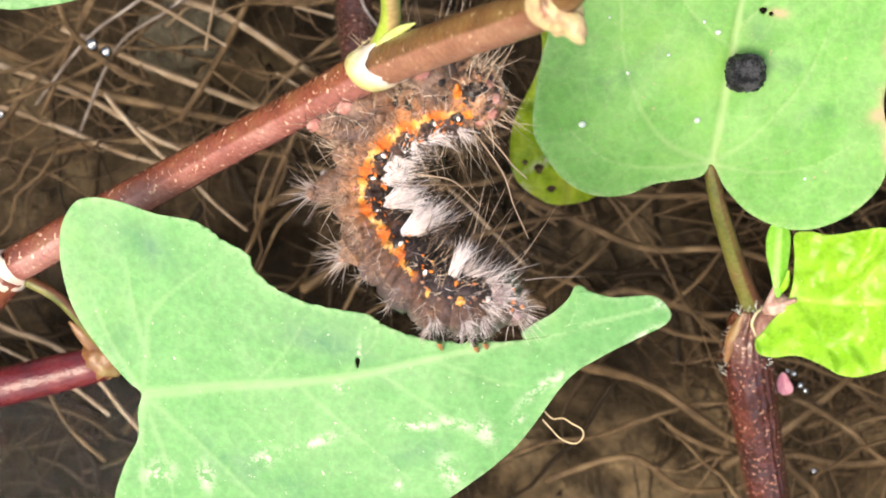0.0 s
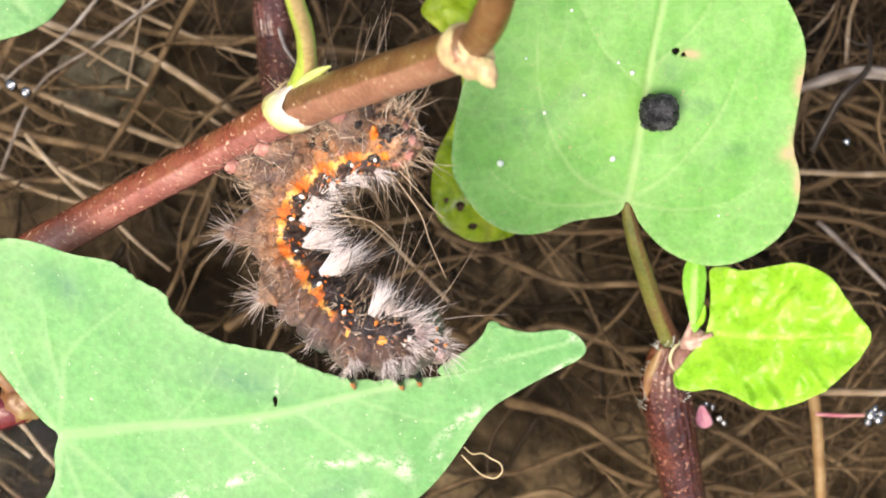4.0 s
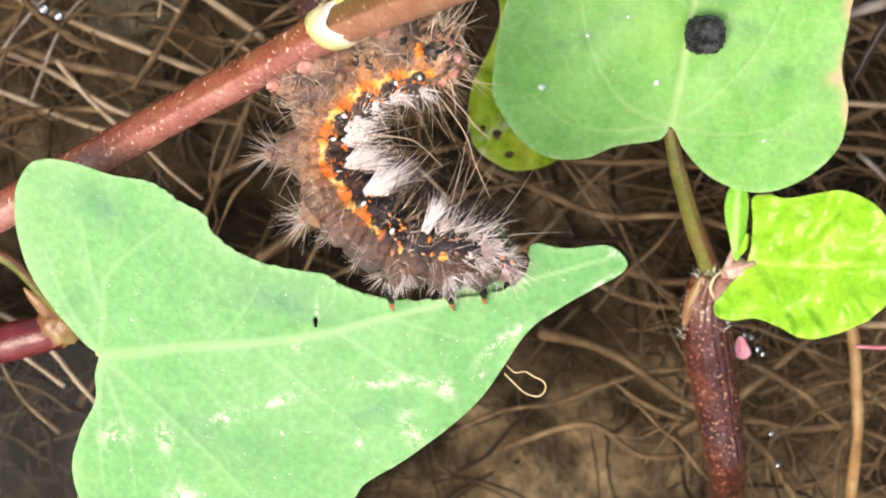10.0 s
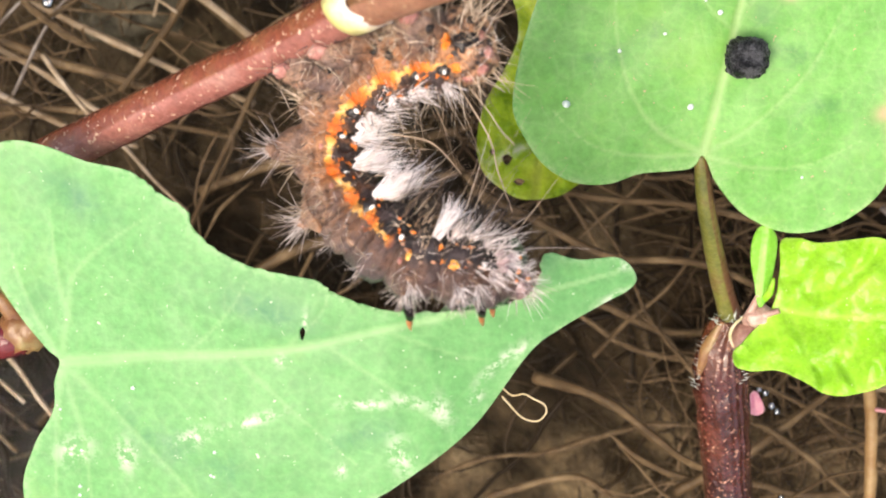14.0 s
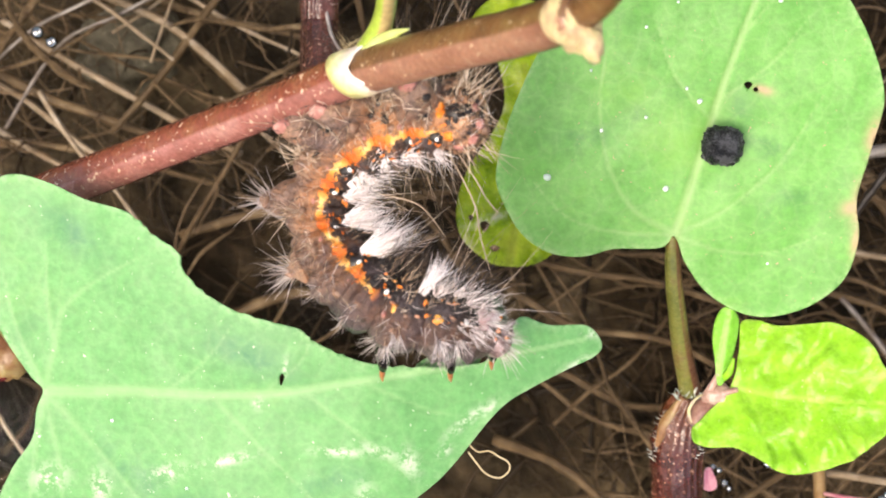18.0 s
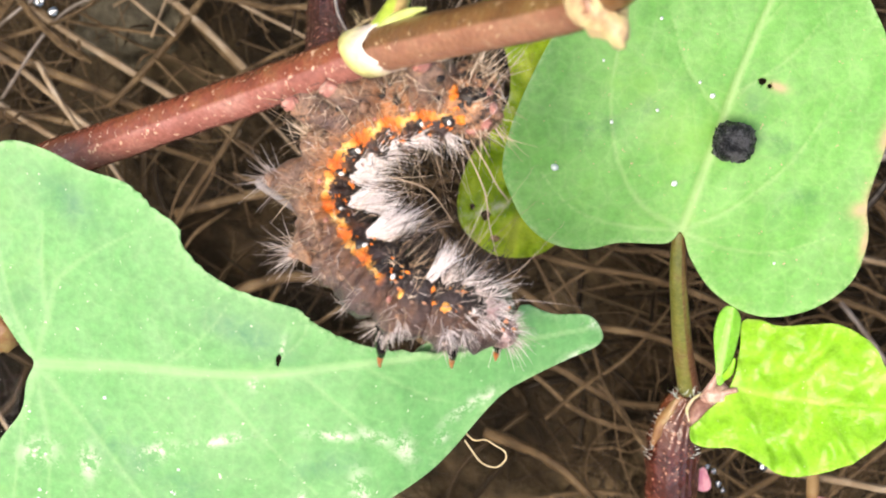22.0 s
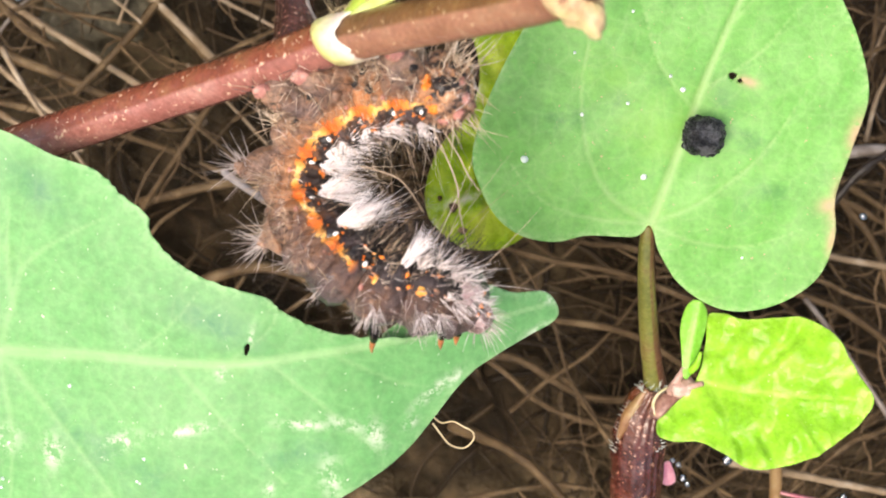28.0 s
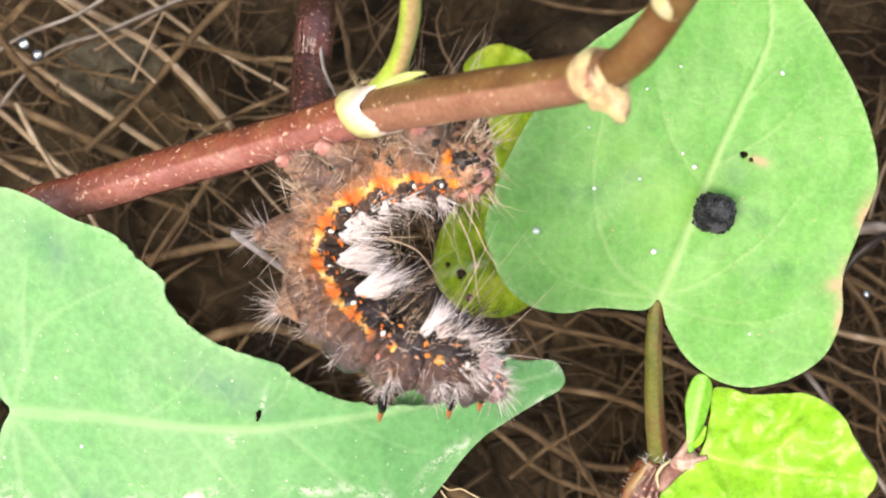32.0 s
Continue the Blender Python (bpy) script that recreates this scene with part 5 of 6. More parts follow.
# ---- caterpillar ----
def caterpillar_skin():
    """Skin coloured by where it lies round the body: grey-pink flank, orange stripe, black back."""
    n = Nodes("caterpillar_skin")
    warp = n.math("ADD", n.math("MULTIPLY", n.math("SUBTRACT", n.noise(520, 3, 0.6), 0.5), 0.10), n.math("MULTIPLY", n.math("SUBTRACT", n.noise(2200, 4, 0.7), 0.5), 0.10))
    at = n.math("ADD", n.attr("round"), warp)
    ground = n.ramp(at, [(0.10, (0.07, 0.054, 0.052)), (0.24, (0.19, 0.135, 0.115)), (0.36, (0.33, 0.205, 0.135)), (0.46, (0.40, 0.19, 0.085)), (0.53, (0.03, 0.016, 0.012)), (0.60, (0.012, 0.007, 0.006)), (0.74, (0.02, 0.013, 0.011)), (0.9, (0.06, 0.045, 0.042))])
    ground = n.mix(n.attr("fore"), ground, n.mix(1.0, ground, (0.26, 0.29, 0.44), "MULTIPLY"))
    spots = n.ramp(n.noise(2600, 5, 0.75), [(0.34, (0.5, 0.48, 0.5)), (0.5, (0.95, 0.93, 0.93)), (0.66, (1.4, 1.32, 1.26))])
    c = n.mix(1.0, ground, spots, "MULTIPLY")
    tone = n.ramp(n.noise(330, 4, 0.6), [(0.36, (0.62, 0.60, 0.70)), (0.5, (1.0, 0.98, 0.98)), (0.66, (1.18, 1.02, 0.88))])
    c = n.mix(1.0, c, tone, "MULTIPLY")
    rust = n.ramp(n.noise(1100, 4, 0.65), [(0.52, (0, 0, 0)), (0.62, (1, 1, 1))])
    c = n.mix(n.math("MULTIPLY", n.math("MULTIPLY", rust, 0.4), n.math("SUBTRACT", 1.0, n.attr("fore"))), c, (0.40, 0.15, 0.05))
    plum = n.ramp(n.noise(700, 3, 0.6), [(0.5, (0, 0, 0)), (0.64, (1, 1, 1))])
    c = n.mix(n.math("MULTIPLY", plum, 0.5), c, (0.075, 0.05, 0.052))
    off = n.math("SUBTRACT", at, 0.497)
    jag = n.math("MULTIPLY", n.math("SUBTRACT", n.noise(2400, 3, 0.7), 0.5), 0.06)
    inner = n.math("MULTIPLY", n.math("ADD", n.math("MAXIMUM", off, 0.0), n.math("MULTIPLY", jag, 1.0)), 26.0)
    outer = n.math("MULTIPLY", n.math("MAXIMUM", n.math("MULTIPLY", off, -1.0), 0.0), 40.0)
    slim = n.math("ADD", 0.47, n.math("MULTIPLY", n.attr("yellow"), 0.35))
    band = n.math("SUBTRACT", slim, n.math("SUBTRACT", n.math("MAXIMUM", inner, outer), 0.35))
    band = n.math("MULTIPLY", n.ramp(band, [(0.34, (0, 0, 0)), (0.46, (1, 1, 1))]), n.attr("stripe"))
    hue = n.math("SUBTRACT", n.math("ADD", 0.36, n.math("MULTIPLY", n.noise(1300, 5, 0.75), 0.75)), n.math("MULTIPLY", n.attr("yellow"), 0.48))
    flame = n.ramp(hue, [(0.22, (0.52, 0.10, 0.015)), (0.38, (0.74, 0.19, 0.025)), (0.58, (0.82, 0.34, 0.06)), (0.76, (0.90, 0.56, 0.20)), (0.98, (0.93, 0.76, 0.46))])
    c = n.mix(band, c, flame)
    rear = n.ramp(n.noise(1500, 5, 0.7), [(0.40, (0.02, 0.012, 0.01)), (0.48, (0.26, 0.13, 0.075)), (0.57, (0.52, 0.26, 0.13)), (0.68, (0.72, 0.46, 0.34))])
    c = n.mix(n.attr("rear"), c, rear)
    fold = n.math("ADD", n.math("MULTIPLY", n.noise(700, 3, 0.6), 2.2), n.math("MULTIPLY", n.noise(2600, 5, 0.75), 0.6))
    n.bump(fold, 0.65, 0.0006)
    return n.done(c, 0.36, 0.5)


SKIN = caterpillar_skin()
HORN = plain("horn_black", [(0.3, (0.008, 0.006, 0.006)), (0.6, (0.022, 0.015, 0.013)), (0.8, (0.06, 0.045, 0.04))], 900, 0.3, spec=0.45)
SHANK = plain("leg_black", [(0.3, (0.003, 0.002, 0.002)), (0.55, (0.008, 0.005, 0.005)), (0.8, (0.03, 0.022, 0.02))], 900, 0.16, spec=0.3)
CLAW = plain("claw_orange", [(0.3, (0.22, 0.05, 0.015)), (0.6, (0.45, 0.14, 0.05)), (0.8, (0.6, 0.28, 0.14))], 600, 0.3)
PATCH = plain("patch_orange", [(0.3, (0.66, 0.12, 0.012)), (0.55, (0.88, 0.25, 0.025)), (0.75, (0.95, 0.60, 0.2))], 1600, 0.4)
PAD = plain("pad_pink", [(0.3, (0.26, 0.09, 0.07)), (0.52, (0.42, 0.18, 0.145)), (0.72, (0.62, 0.36, 0.29))], 1400, 0.4)
WART = plain("wart_brown", [(0.3, (0.10, 0.055, 0.035)), (0.55, (0.22, 0.12, 0.075)), (0.75, (0.50, 0.32, 0.24))], 1800, 0.35)
AMBER_PATCH = plain("patch_amber", [(0.3, (0.70, 0.22, 0.03)), (0.5, (0.86, 0.40, 0.07)), (0.7, (0.92, 0.62, 0.22))], 1500, 0.4)
PEACH = plain("patch_peach", [(0.3, (0.34, 0.13, 0.07)), (0.52, (0.55, 0.28, 0.16)), (0.72, (0.74, 0.52, 0.36))], 1500, 0.45)
HEAD = plain("head_lilac", [(0.34, (0.05, 0.03, 0.03)), (0.48, (0.20, 0.125, 0.12)), (0.62, (0.46, 0.33, 0.32)), (0.72, (0.60, 0.32, 0.16))], 1300, 0.28)
PLATE = plain("plate_lilac", [(0.32, (0.30, 0.17, 0.17)), (0.5, (0.56, 0.40, 0.40)), (0.66, (0.78, 0.66, 0.65))], 1800, 0.35)
WHITE = plain("spot_white", [(0.3, (0.8, 0.76, 0.72)), (0.6, (0.88, 0.86, 0.83)), (0.8, (0.92, 0.9, 0.88))], 500, 0.35)


def hair_material(name, stops):
    n = Nodes(name)
    geo = n.tree.nodes.new("ShaderNodeNewGeometry")
    return n.done(n.ramp(geo.outputs["Random Per Island"], stops), 0.4, 0.4)


HAIR_WHITE = hair_material("hair_white", [(0.0, (0.54, 0.43, 0.41)), (0.25, (0.79, 0.69, 0.68)), (0.8, (0.93, 0.88, 0.89))])
HAIR_PALE = hair_material("hair_pale", [(0.0, (0.40, 0.30, 0.28)), (0.3, (0.70, 0.60, 0.58)), (0.8, (0.90, 0.83, 0.82))])
HAIR_TAN = hair_material("hair_tan", [(0.0, (0.16, 0.09, 0.05)), (0.4, (0.44, 0.30, 0.19)), (0.8, (0.78, 0.64, 0.50))])
HAIR_DARK = hair_material("hair_dark", [(0.0, (0.008, 0.006, 0.005)), (0.5, (0.025, 0.017, 0.013)), (0.9, (0.12, 0.08, 0.06))])
HAIR_GREY = hair_material("hair_grey", [(0.0, (0.24, 0.18, 0.16)), (0.4, (0.48, 0.40, 0.37)), (0.8, (0.76, 0.68, 0.65))])

WOOL = plain("wool_white", [(0.36, (0.62, 0.50, 0.47)), (0.5, (0.84, 0.76, 0.74)), (0.62, (0.93, 0.89, 0.88))], 2500, 0.8, (1.0, 0.001), 0.1)

SPINE = [(0.06, 1.0, 0.70, 0.16), (-0.05, 0.975, 0.72, 0.215), (-0.22, 0.94, 0.7, 0.235), (-0.52, 0.84, 0.5, 0.25), (-0.77, 0.65, 0.25, 0.262), (-0.84, 0.38, 0.1, 0.265), (-0.75, 0.09, 0.28, 0.262), (-0.54, -0.15, 0.58, 0.255), (-0.26, -0.29, 0.74, 0.25), (0.01, -0.325, 0.7, 0.235), (0.2, -0.35, 0.6, 0.205), (0.31, -0.385, 0.52, 0.15)]
SP = spline(SPINE, 16)
ARC = [0.0]
for a, b in zip(SP, SP[1:]):
    ARC.append(ARC[-1] + float(np.linalg.norm(b[:3] - a[:3])))
SEGMENTS = 12


def spine(f):
    """Place, radius, heading, face-up and back directions at a share f of the body's length."""
    d = max(0.0, min(1.0, f)) * ARC[-1]
    i = max(0, min(len(ARC) - 2, next((k for k, a in enumerate(ARC) if a > d), len(ARC) - 1) - 1))
    t = (d - ARC[i]) / (ARC[i + 1] - ARC[i])
    p = SP[i] * (1 - t) + SP[i + 1] * t
    a, b = SP[max(i - 3, 0)], SP[min(i + 4, len(SP) - 1)]
    tan = Vector(b[:3] - a[:3]).normalized()
    back = Vector((0, 0, 1)).cross(tan).normalized()
    face = Vector((0, 0, 1))
    return Vector(p[:3]), float(p[3]), tan, face, back


def twist(f):
    """Degrees by which the stripe lies off the upward line at f: the body is rolled a little along its length."""
    return float(np.interp(f, (0.05, 0.146, 0.307, 0.45, 0.584, 0.704, 0.782, 0.857, 1.0), (27, 24, 9, -8, 3, 5, -6, -4, 6)))


def on_skin(f, deg, lift=1.0):
    """A place on the body: f along it, deg round it from the stripe (0) to the back (90), and the outward direction."""
    c, r, tan, face, back = spine(f)
    w = radians(deg + twist(f))
    out = face * math.cos(w) + back * math.sin(w)
    return c + out * r * bulge(f) * lift, out, tan


def bulge(f):
    k, deep = f * SEGMENTS, 0.10 * max(0.0, min(1.0, (f - 0.66) * 8))
    return 0.87 - 0.6 * deep + (0.15 + deep) * abs(math.sin(math.pi * k)) ** 0.7


cat = thing("caterpillar", "dark hairy caterpillar with orange stripe and white tufts", "caterpillar")
BODY = []
for s in range(SEGMENTS):
    bm = bmesh.new()
    lay = [bm.verts.layers.float.new(k) for k in ("round", "stripe", "yellow", "rear", "fore")]
    rings = []
    for i in range(21):
        f = (s - 0.06 + 1.12 * i / 20) / SEGMENTS
        c, r, tan, face, back = spine(f)
        inner = 0.8 if i in (0, 20) else 1.0
        ring = []
        for k in range(56):
            w = 2 * math.pi * k / 56
            out = face * math.cos(w) + back * math.sin(w)
            q = c + out * r
            bump = 1 + 0.07 * noise.noise(q * 7) + 0.06 * noise.noise(q * 18) + 0.04 * noise.noise(q * 40) + 0.04 * math.sin(6 * math.pi * f * SEGMENTS + 1.6 * math.sin(2 * w + s)) * (0.6 + noise.noise(q * 5))
            v = bm.verts.new(V(*(c + out * r * bulge(f) * bump * inner)))
            a = w - radians(twist(f))
            deg = math.degrees(math.atan2(math.sin(a), math.cos(a)))
            v[lay[0]] = (deg + 180) / 360
            v[lay[1]] = max(0.0, min(1.0, (f - 0.08) * 30)) * max(0.0, min(1.0, (0.735 - f) * 40))
            v[lay[2]] = 0.5 + 0.5 * math.cos(2 * math.pi * f * SEGMENTS + 0.8)
            v[lay[4]] = max(0.0, min(1.0, (f - 0.44) * 4)) * 0.95
            v[lay[3]] = max(0.0, min(1.0, (0.11 - f) * 25))
            ring.append(v)
        rings.append(ring)
    for a, b in zip(rings, rings[1:]):
        for k in range(56):
            bm.faces.new((a[k], a[(k + 1) % 56], b[(k + 1) % 56], b[k]))
    bm.faces.new(rings[0][::-1])
    bm.faces.new(rings[-1])
    BODY.append(part("body_segment", bm, SKIN, cat))


def tuft(seg, f, deg, mat, count, length, spread, along=0.06, around=10, lean=(0, 0, 0), r=0.007, droop=0.25, label="", name="hair_tuft", way=None, curl=0.12):
    """A bundle of bristles rooted in one patch of skin."""
    bm = bmesh.new()
    for _ in range(count):
        p, out, tan = on_skin(f + rnd.gauss(0, along) / SEGMENTS, deg + rnd.gauss(0, around), 0.97)
        aim = (Vector(way) if way else out + Vector(lean)) + Vector((rnd.gauss(0, spread), rnd.gauss(0, spread), rnd.gauss(0, spread)))
        bend = Vector((rnd.gauss(0, curl), rnd.gauss(0, curl), rnd.gauss(0, curl) - droop))
        hair(bm, p, aim, length * rnd.uniform(0.55, 1.1), r * rnd.uniform(0.7, 1.2), bend)
    return part(name, bm, mat, BODY[seg], label)


SPOTS = [0.741, 0.629, 0.505, 0.421, 0.353, 0.25, 0.165, 0.105]


def seg_of(f):
    return max(0, min(SEGMENTS - 1, int(f * SEGMENTS)))


for s in range(SEGMENTS - 1):
    mid, fore = (s + 0.5) / SEGMENTS, s > 6
    # wart rings with their bristles, from the flank over the back
    for deg in (-95, -58, -28):
        p, out, tan = on_skin(mid, deg)
        size = rnd.uniform(0.03, 0.045) * (0.6 if fore else 1.0)
        part("wart", blob(bmesh.new(), p - out * 0.012, (size, size, size), None, 2, 0.4, 2.5, s + deg), HORN if s < 4 and deg > -90 else WART, BODY[s])
        tuft(s, mid, deg, HAIR_GREY if fore else HAIR_TAN, 7 if fore else 18, 0.12 if fore else (0.16 if deg > -90 else 0.24), 0.55, 0.03, 3, r=0.0034, droop=0.08, curl=0.14)
    tuft(s, mid, 40, HAIR_TAN, 10, 0.12, 0.6, 0.25, 10, r=0.003)
    tuft(s, mid, 100, HAIR_DARK, 22, 0.24, 0.42, 0.25, 25, r=0.0042, droop=0.05)
    tuft(s, mid, -45, HAIR_TAN, 34 if not fore else 8, 0.13, 0.8, 0.35, 26, r=0.0027, droop=0.3, curl=0.2)
    tuft(s, mid, -30, HAIR_GREY, 22 if not fore else 10, 0.11, 0.8, 0.35, 26, r=0.0026, droop=0.3, curl=0.2)
    tuft(s, mid, -50, HAIR_DARK, 32 if not fore else 16, 0.11, 0.8, 0.3, 28, r=0.003, droop=0.35, curl=0.25)


def brush(s, f, deg, way, count, length, foot, head_r, label="", mat=None, stray=0.045):
    """One paintbrush tuft: hairs that leave a small foot side by side and end in a rounded head."""
    bm = bmesh.new()
    p, out, tan = on_skin(f, deg, 0.93)
    way = Vector(way).normalized()
    one = way.orthogonal().normalized()
    two = way.cross(one)
    for _ in range(count):
        a, q = rnd.uniform(0, 6.283), math.sqrt(rnd.random())
        off = one * math.cos(a) * q + two * math.sin(a) * q
        aim = way * length + off * (head_r - foot) + Vector((rnd.gauss(0, stray), rnd.gauss(0, stray), rnd.gauss(0, stray)))
        bend = Vector((rnd.gauss(0, 0.11), rnd.gauss(0, 0.11), rnd.gauss(0, 0.11) - 0.05))
        hair(bm, p + off * foot, aim, aim.length * (1.05 - 0.25 * q * q) * rnd.uniform(0.72, 1.05), rnd.uniform(0.0026, 0.004), bend)
    return part("hair_tuft", bm, mat or HAIR_WHITE, BODY[s], label)


DENSE = "dense tuft of white hairs"
for f, deg, way, count, length, foot, head_r in (
    (0.612, 30, (0.83, 0.50, 0.38), 260, 0.34, 0.042, 0.08),
    (0.497, 30, (0.96, 0.22, 0.45), 150, 0.32, 0.035, 0.055), (0.480, 33, (0.92, 0.36, 0.5), 60, 0.26, 0.025, 0.02),
    (0.426, 31, (0.94, 0.16, 0.5), 80, 0.28, 0.026, 0.02), (0.408, 35, (0.84, 0.48, 0.5), 100, 0.32, 0.03, 0.022), (0.392, 30, (0.6, 0.68, 0.5), 90, 0.27, 0.028, 0.022),
    (0.362, 33, (0.86, 0.4, 0.5), 90, 0.30, 0.03, 0.022), (0.343, 35, (0.62, 0.66, 0.5), 90, 0.30, 0.03, 0.022), (0.322, 32, (0.9, 0.24, 0.5), 64, 0.27, 0.026, 0.022),
    (0.288, 33, (0.52, 0.72, 0.5), 70, 0.24, 0.026, 0.02), (0.262, 35, (0.8, 0.46, 0.5), 74, 0.27, 0.026, 0.02), (0.235, 33, (0.88, 0.2, 0.55), 56, 0.24, 0.024, 0.02),
    (0.205, 36, (0.8, 0.35, 0.55), 44, 0.22, 0.022, 0.02), (0.175, 36, (0.8, -0.2, 0.5), 36, 0.2, 0.02, 0.02), (0.115, 36, (0.6, -0.5, 0.3), 26, 0.18, 0.02, 0.03),
):
    brush(seg_of(f), f, deg, way, count, length, foot, head_r, DENSE if count > 50 else "")
    if count > 100:
        p, out, tan = on_skin(f, deg, 0.92)
        aim = Vector(way).normalized()
        part("tuft_core", tube(bmesh.new(), [(*(p + aim * length * t), foot * r) for t, r in ((0.1, 0.3), (0.3, 0.55), (0.5, 0.5), (0.62, 0.1))], 9, 4, 0.7, f * 50), WOOL, BODY[seg_of(f)], "woolly white heart of the tuft")

for k, f in enumerate(SPOTS):
    # a white spot in a black ring on each segment, inside the stripe
    s, size = seg_of(f), 1.0 if k < 5 else 0.8
    p, out, tan = on_skin(f, 14)
    part("eye_ring", blob(bmesh.new(), p - out * 0.018, (0.055 * size, 0.05 * size, 0.03), out.to_track_quat("Z", "Y").to_euler(), 2, 0.5, 2.5, s), HORN, BODY[s])
    part("white_spot", blob(bmesh.new(), p + out * 0.004, (0.015 * size, 0.021 * size, 0.012), out.to_track_quat("Z", "Y").to_euler(), 2, 0.15, 2.0, s), WHITE, BODY[s])
    p, out, tan = on_skin(f + 0.02, -13)
    part("pink_wart", blob(bmesh.new(), p - out * 0.012, (0.016, 0.022, 0.018), None, 2, 0.2, 2.0, s), PAD, BODY[s])
    for j in range(9):
        p, out, tan = on_skin(f + rnd.uniform(-0.035, 0.03), rnd.uniform(7, 36))
        part("orange_fleck", tube(bmesh.new(), [(*(p - out * 0.004 - tan * 0.018), 0.002), (*(p + out * 0.003), 0.007), (*(p + tan * 0.012 + out * 0.012), 0.001)], 5, 3), PATCH, BODY[s])
    tuft(s, f, 56, HAIR_TAN, 4, 0.42 if k < 5 else 0.34, 0.35, 0.3, 14, lean=(0.4, -0.1, 0.2), r=0.0026, droop=0.05, curl=0.16)
    tuft(s, f, 50, HAIR_DARK, 26, 0.13, 0.5, 0.3, 14, r=0.0032, droop=0.15)

brush(9, 0.81, 34, (0.42, 0.72, 0.45), 130, 0.29, 0.022, 0.045, "narrow white hair pencil", stray=0.015)
tuft(9, 0.845, 44, HAIR_GREY, 45, 0.17, 0.16, 0.06, 5, way=(0.45, 0.55, 0.6), r=0.0034, droop=0.02)
tuft(9, 0.80, 62, HAIR_DARK, 50, 0.22, 0.3, 0.25, 12, lean=(0.3, 0.2, 0.2), r=0.0036, droop=0.05)
tuft(9, 0.79, 34, HAIR_TAN, 40, 0.12, 0.5, 0.5, 14, r=0.0032, droop=0.1, curl=0.3)
tuft(10, 0.88, 50, HAIR_GREY, 26, 0.19, 0.45, 0.3, 24, lean=(0.6, 0.05, 0.2), r=0.0028, droop=0.3, curl=0.35)
tuft(10, 0.93, 24, HAIR_GREY, 26, 0.16, 0.5, 0.25, 16, lean=(0.5, 0.1, 0.2), r=0.003, droop=0.15)
tuft(9, 0.85, -20, HAIR_GREY, 16, 0.13, 0.6, 0.3, 16, lean=(0.2, -0.4, 0.0), r=0.0028, droop=0.2)
for f, deg, way, count, length, wide in ((0.845, 36, (0.35, 0.75, 0.6), 18, 0.18, 0.12), (0.875, 40, (0.6, 0.6, 0.55), 22, 0.19, 0.14), (0.905, 38, (0.85, 0.4, 0.5), 24, 0.18, 0.14), (0.94, 34, (0.95, 0.1, 0.45), 24, 0.15, 0.12), (0.93, -8, (0.8, -0.5, 0.5), 34, 0.15, 0.11), (0.955, 8, (0.95, -0.25, 0.5), 34, 0.15, 0.11), (0.87, -32, (0.3, -0.85, 0.45), 30, 0.15, 0.11), (0.91, -34, (0.45, -0.8, 0.4), 26, 0.14, 0.1), (0.80, -34, (0.1, -0.9, 0.4), 22, 0.13, 0.1)):
    brush(seg_of(f), f, deg, way, count, length, 0.02, wide, "", HAIR_PALE, 0.02)
tuft(10, 0.90, 5, HAIR_GREY, 30, 0.17, 0.4, 0.3, 30, lean=(0.7, -0.2, 0.0), r=0.0035, droop=0.1)
tuft(10, 0.9, 75, HAIR_DARK, 70, 0.26, 0.32, 0.3, 22, lean=(0.7, 0.2, 0.1), r=0.0038, droop=0.05)
tuft(10, 0.92, 50, HAIR_GREY, 26, 0.22, 0.45, 0.25, 30, lean=(1.0, 0.0, 0.1), r=0.0028, droop=0.35, curl=0.3)
tuft(10, 0.87, 80, HAIR_TAN, 9, 0.74, 0.26, 0.3, 18, lean=(0.7, 0.6, 0.3), r=0.0026, droop=-0.02, curl=0.07)
tuft(8, 0.70, 75, HAIR_DARK, 60, 0.32, 0.3, 0.3, 18, lean=(0.3, 0.3, 0.2), r=0.004, droop=0.0)
tuft(7, 0.63, 80, HAIR_DARK, 70, 0.3, 0.3, 0.4, 16, lean=(0.4, 0.1, 0.0), r=0.004, droop=0.0)
tuft(8, 0.70, 70, HAIR_TAN, 5, 0.62, 0.25, 0.3, 15, lean=(0.5, 0.5, 0.3), r=0.003, droop=0.0)
tuft(0, 0.03, 20, HAIR_TAN, 34, 0.24, 0.5, 0.3, 60, lean=(0.9, 0.05, 0.0), r=0.0038, droop=0.08)
tuft(0, 0.05, 0, HAIR_GREY, 20, 0.12, 0.6, 0.4, 50, lean=(0.4, 0.0, 0.0), r=0.0032, droop=0.1, curl=0.4)
tuft(0, 0.04, -60, HAIR_TAN, 24, 0.36, 0.3, 0.3, 30, lean=(0.5, 0.3, 0.0), r=0.0035, droop=0.0)
tuft(1, 0.12, 85, HAIR_TAN, 9, 0.5, 0.3, 0.4, 15, lean=(0.4, -0.5, 0.1), r=0.0024, droop=0.05)
tuft(1, 0.11, -95, HAIR_TAN, 16, 0.78, 0.2, 0.8, 12, way=(0.12, 1.0, 0.25), r=0.0032, droop=-0.02, curl=0.08)
tuft(2, 0.2, -95, HAIR_TAN, 9, 0.62, 0.22, 0.8, 12, way=(-0.1, 1.0, 0.25), r=0.003, droop=-0.02, curl=0.08)

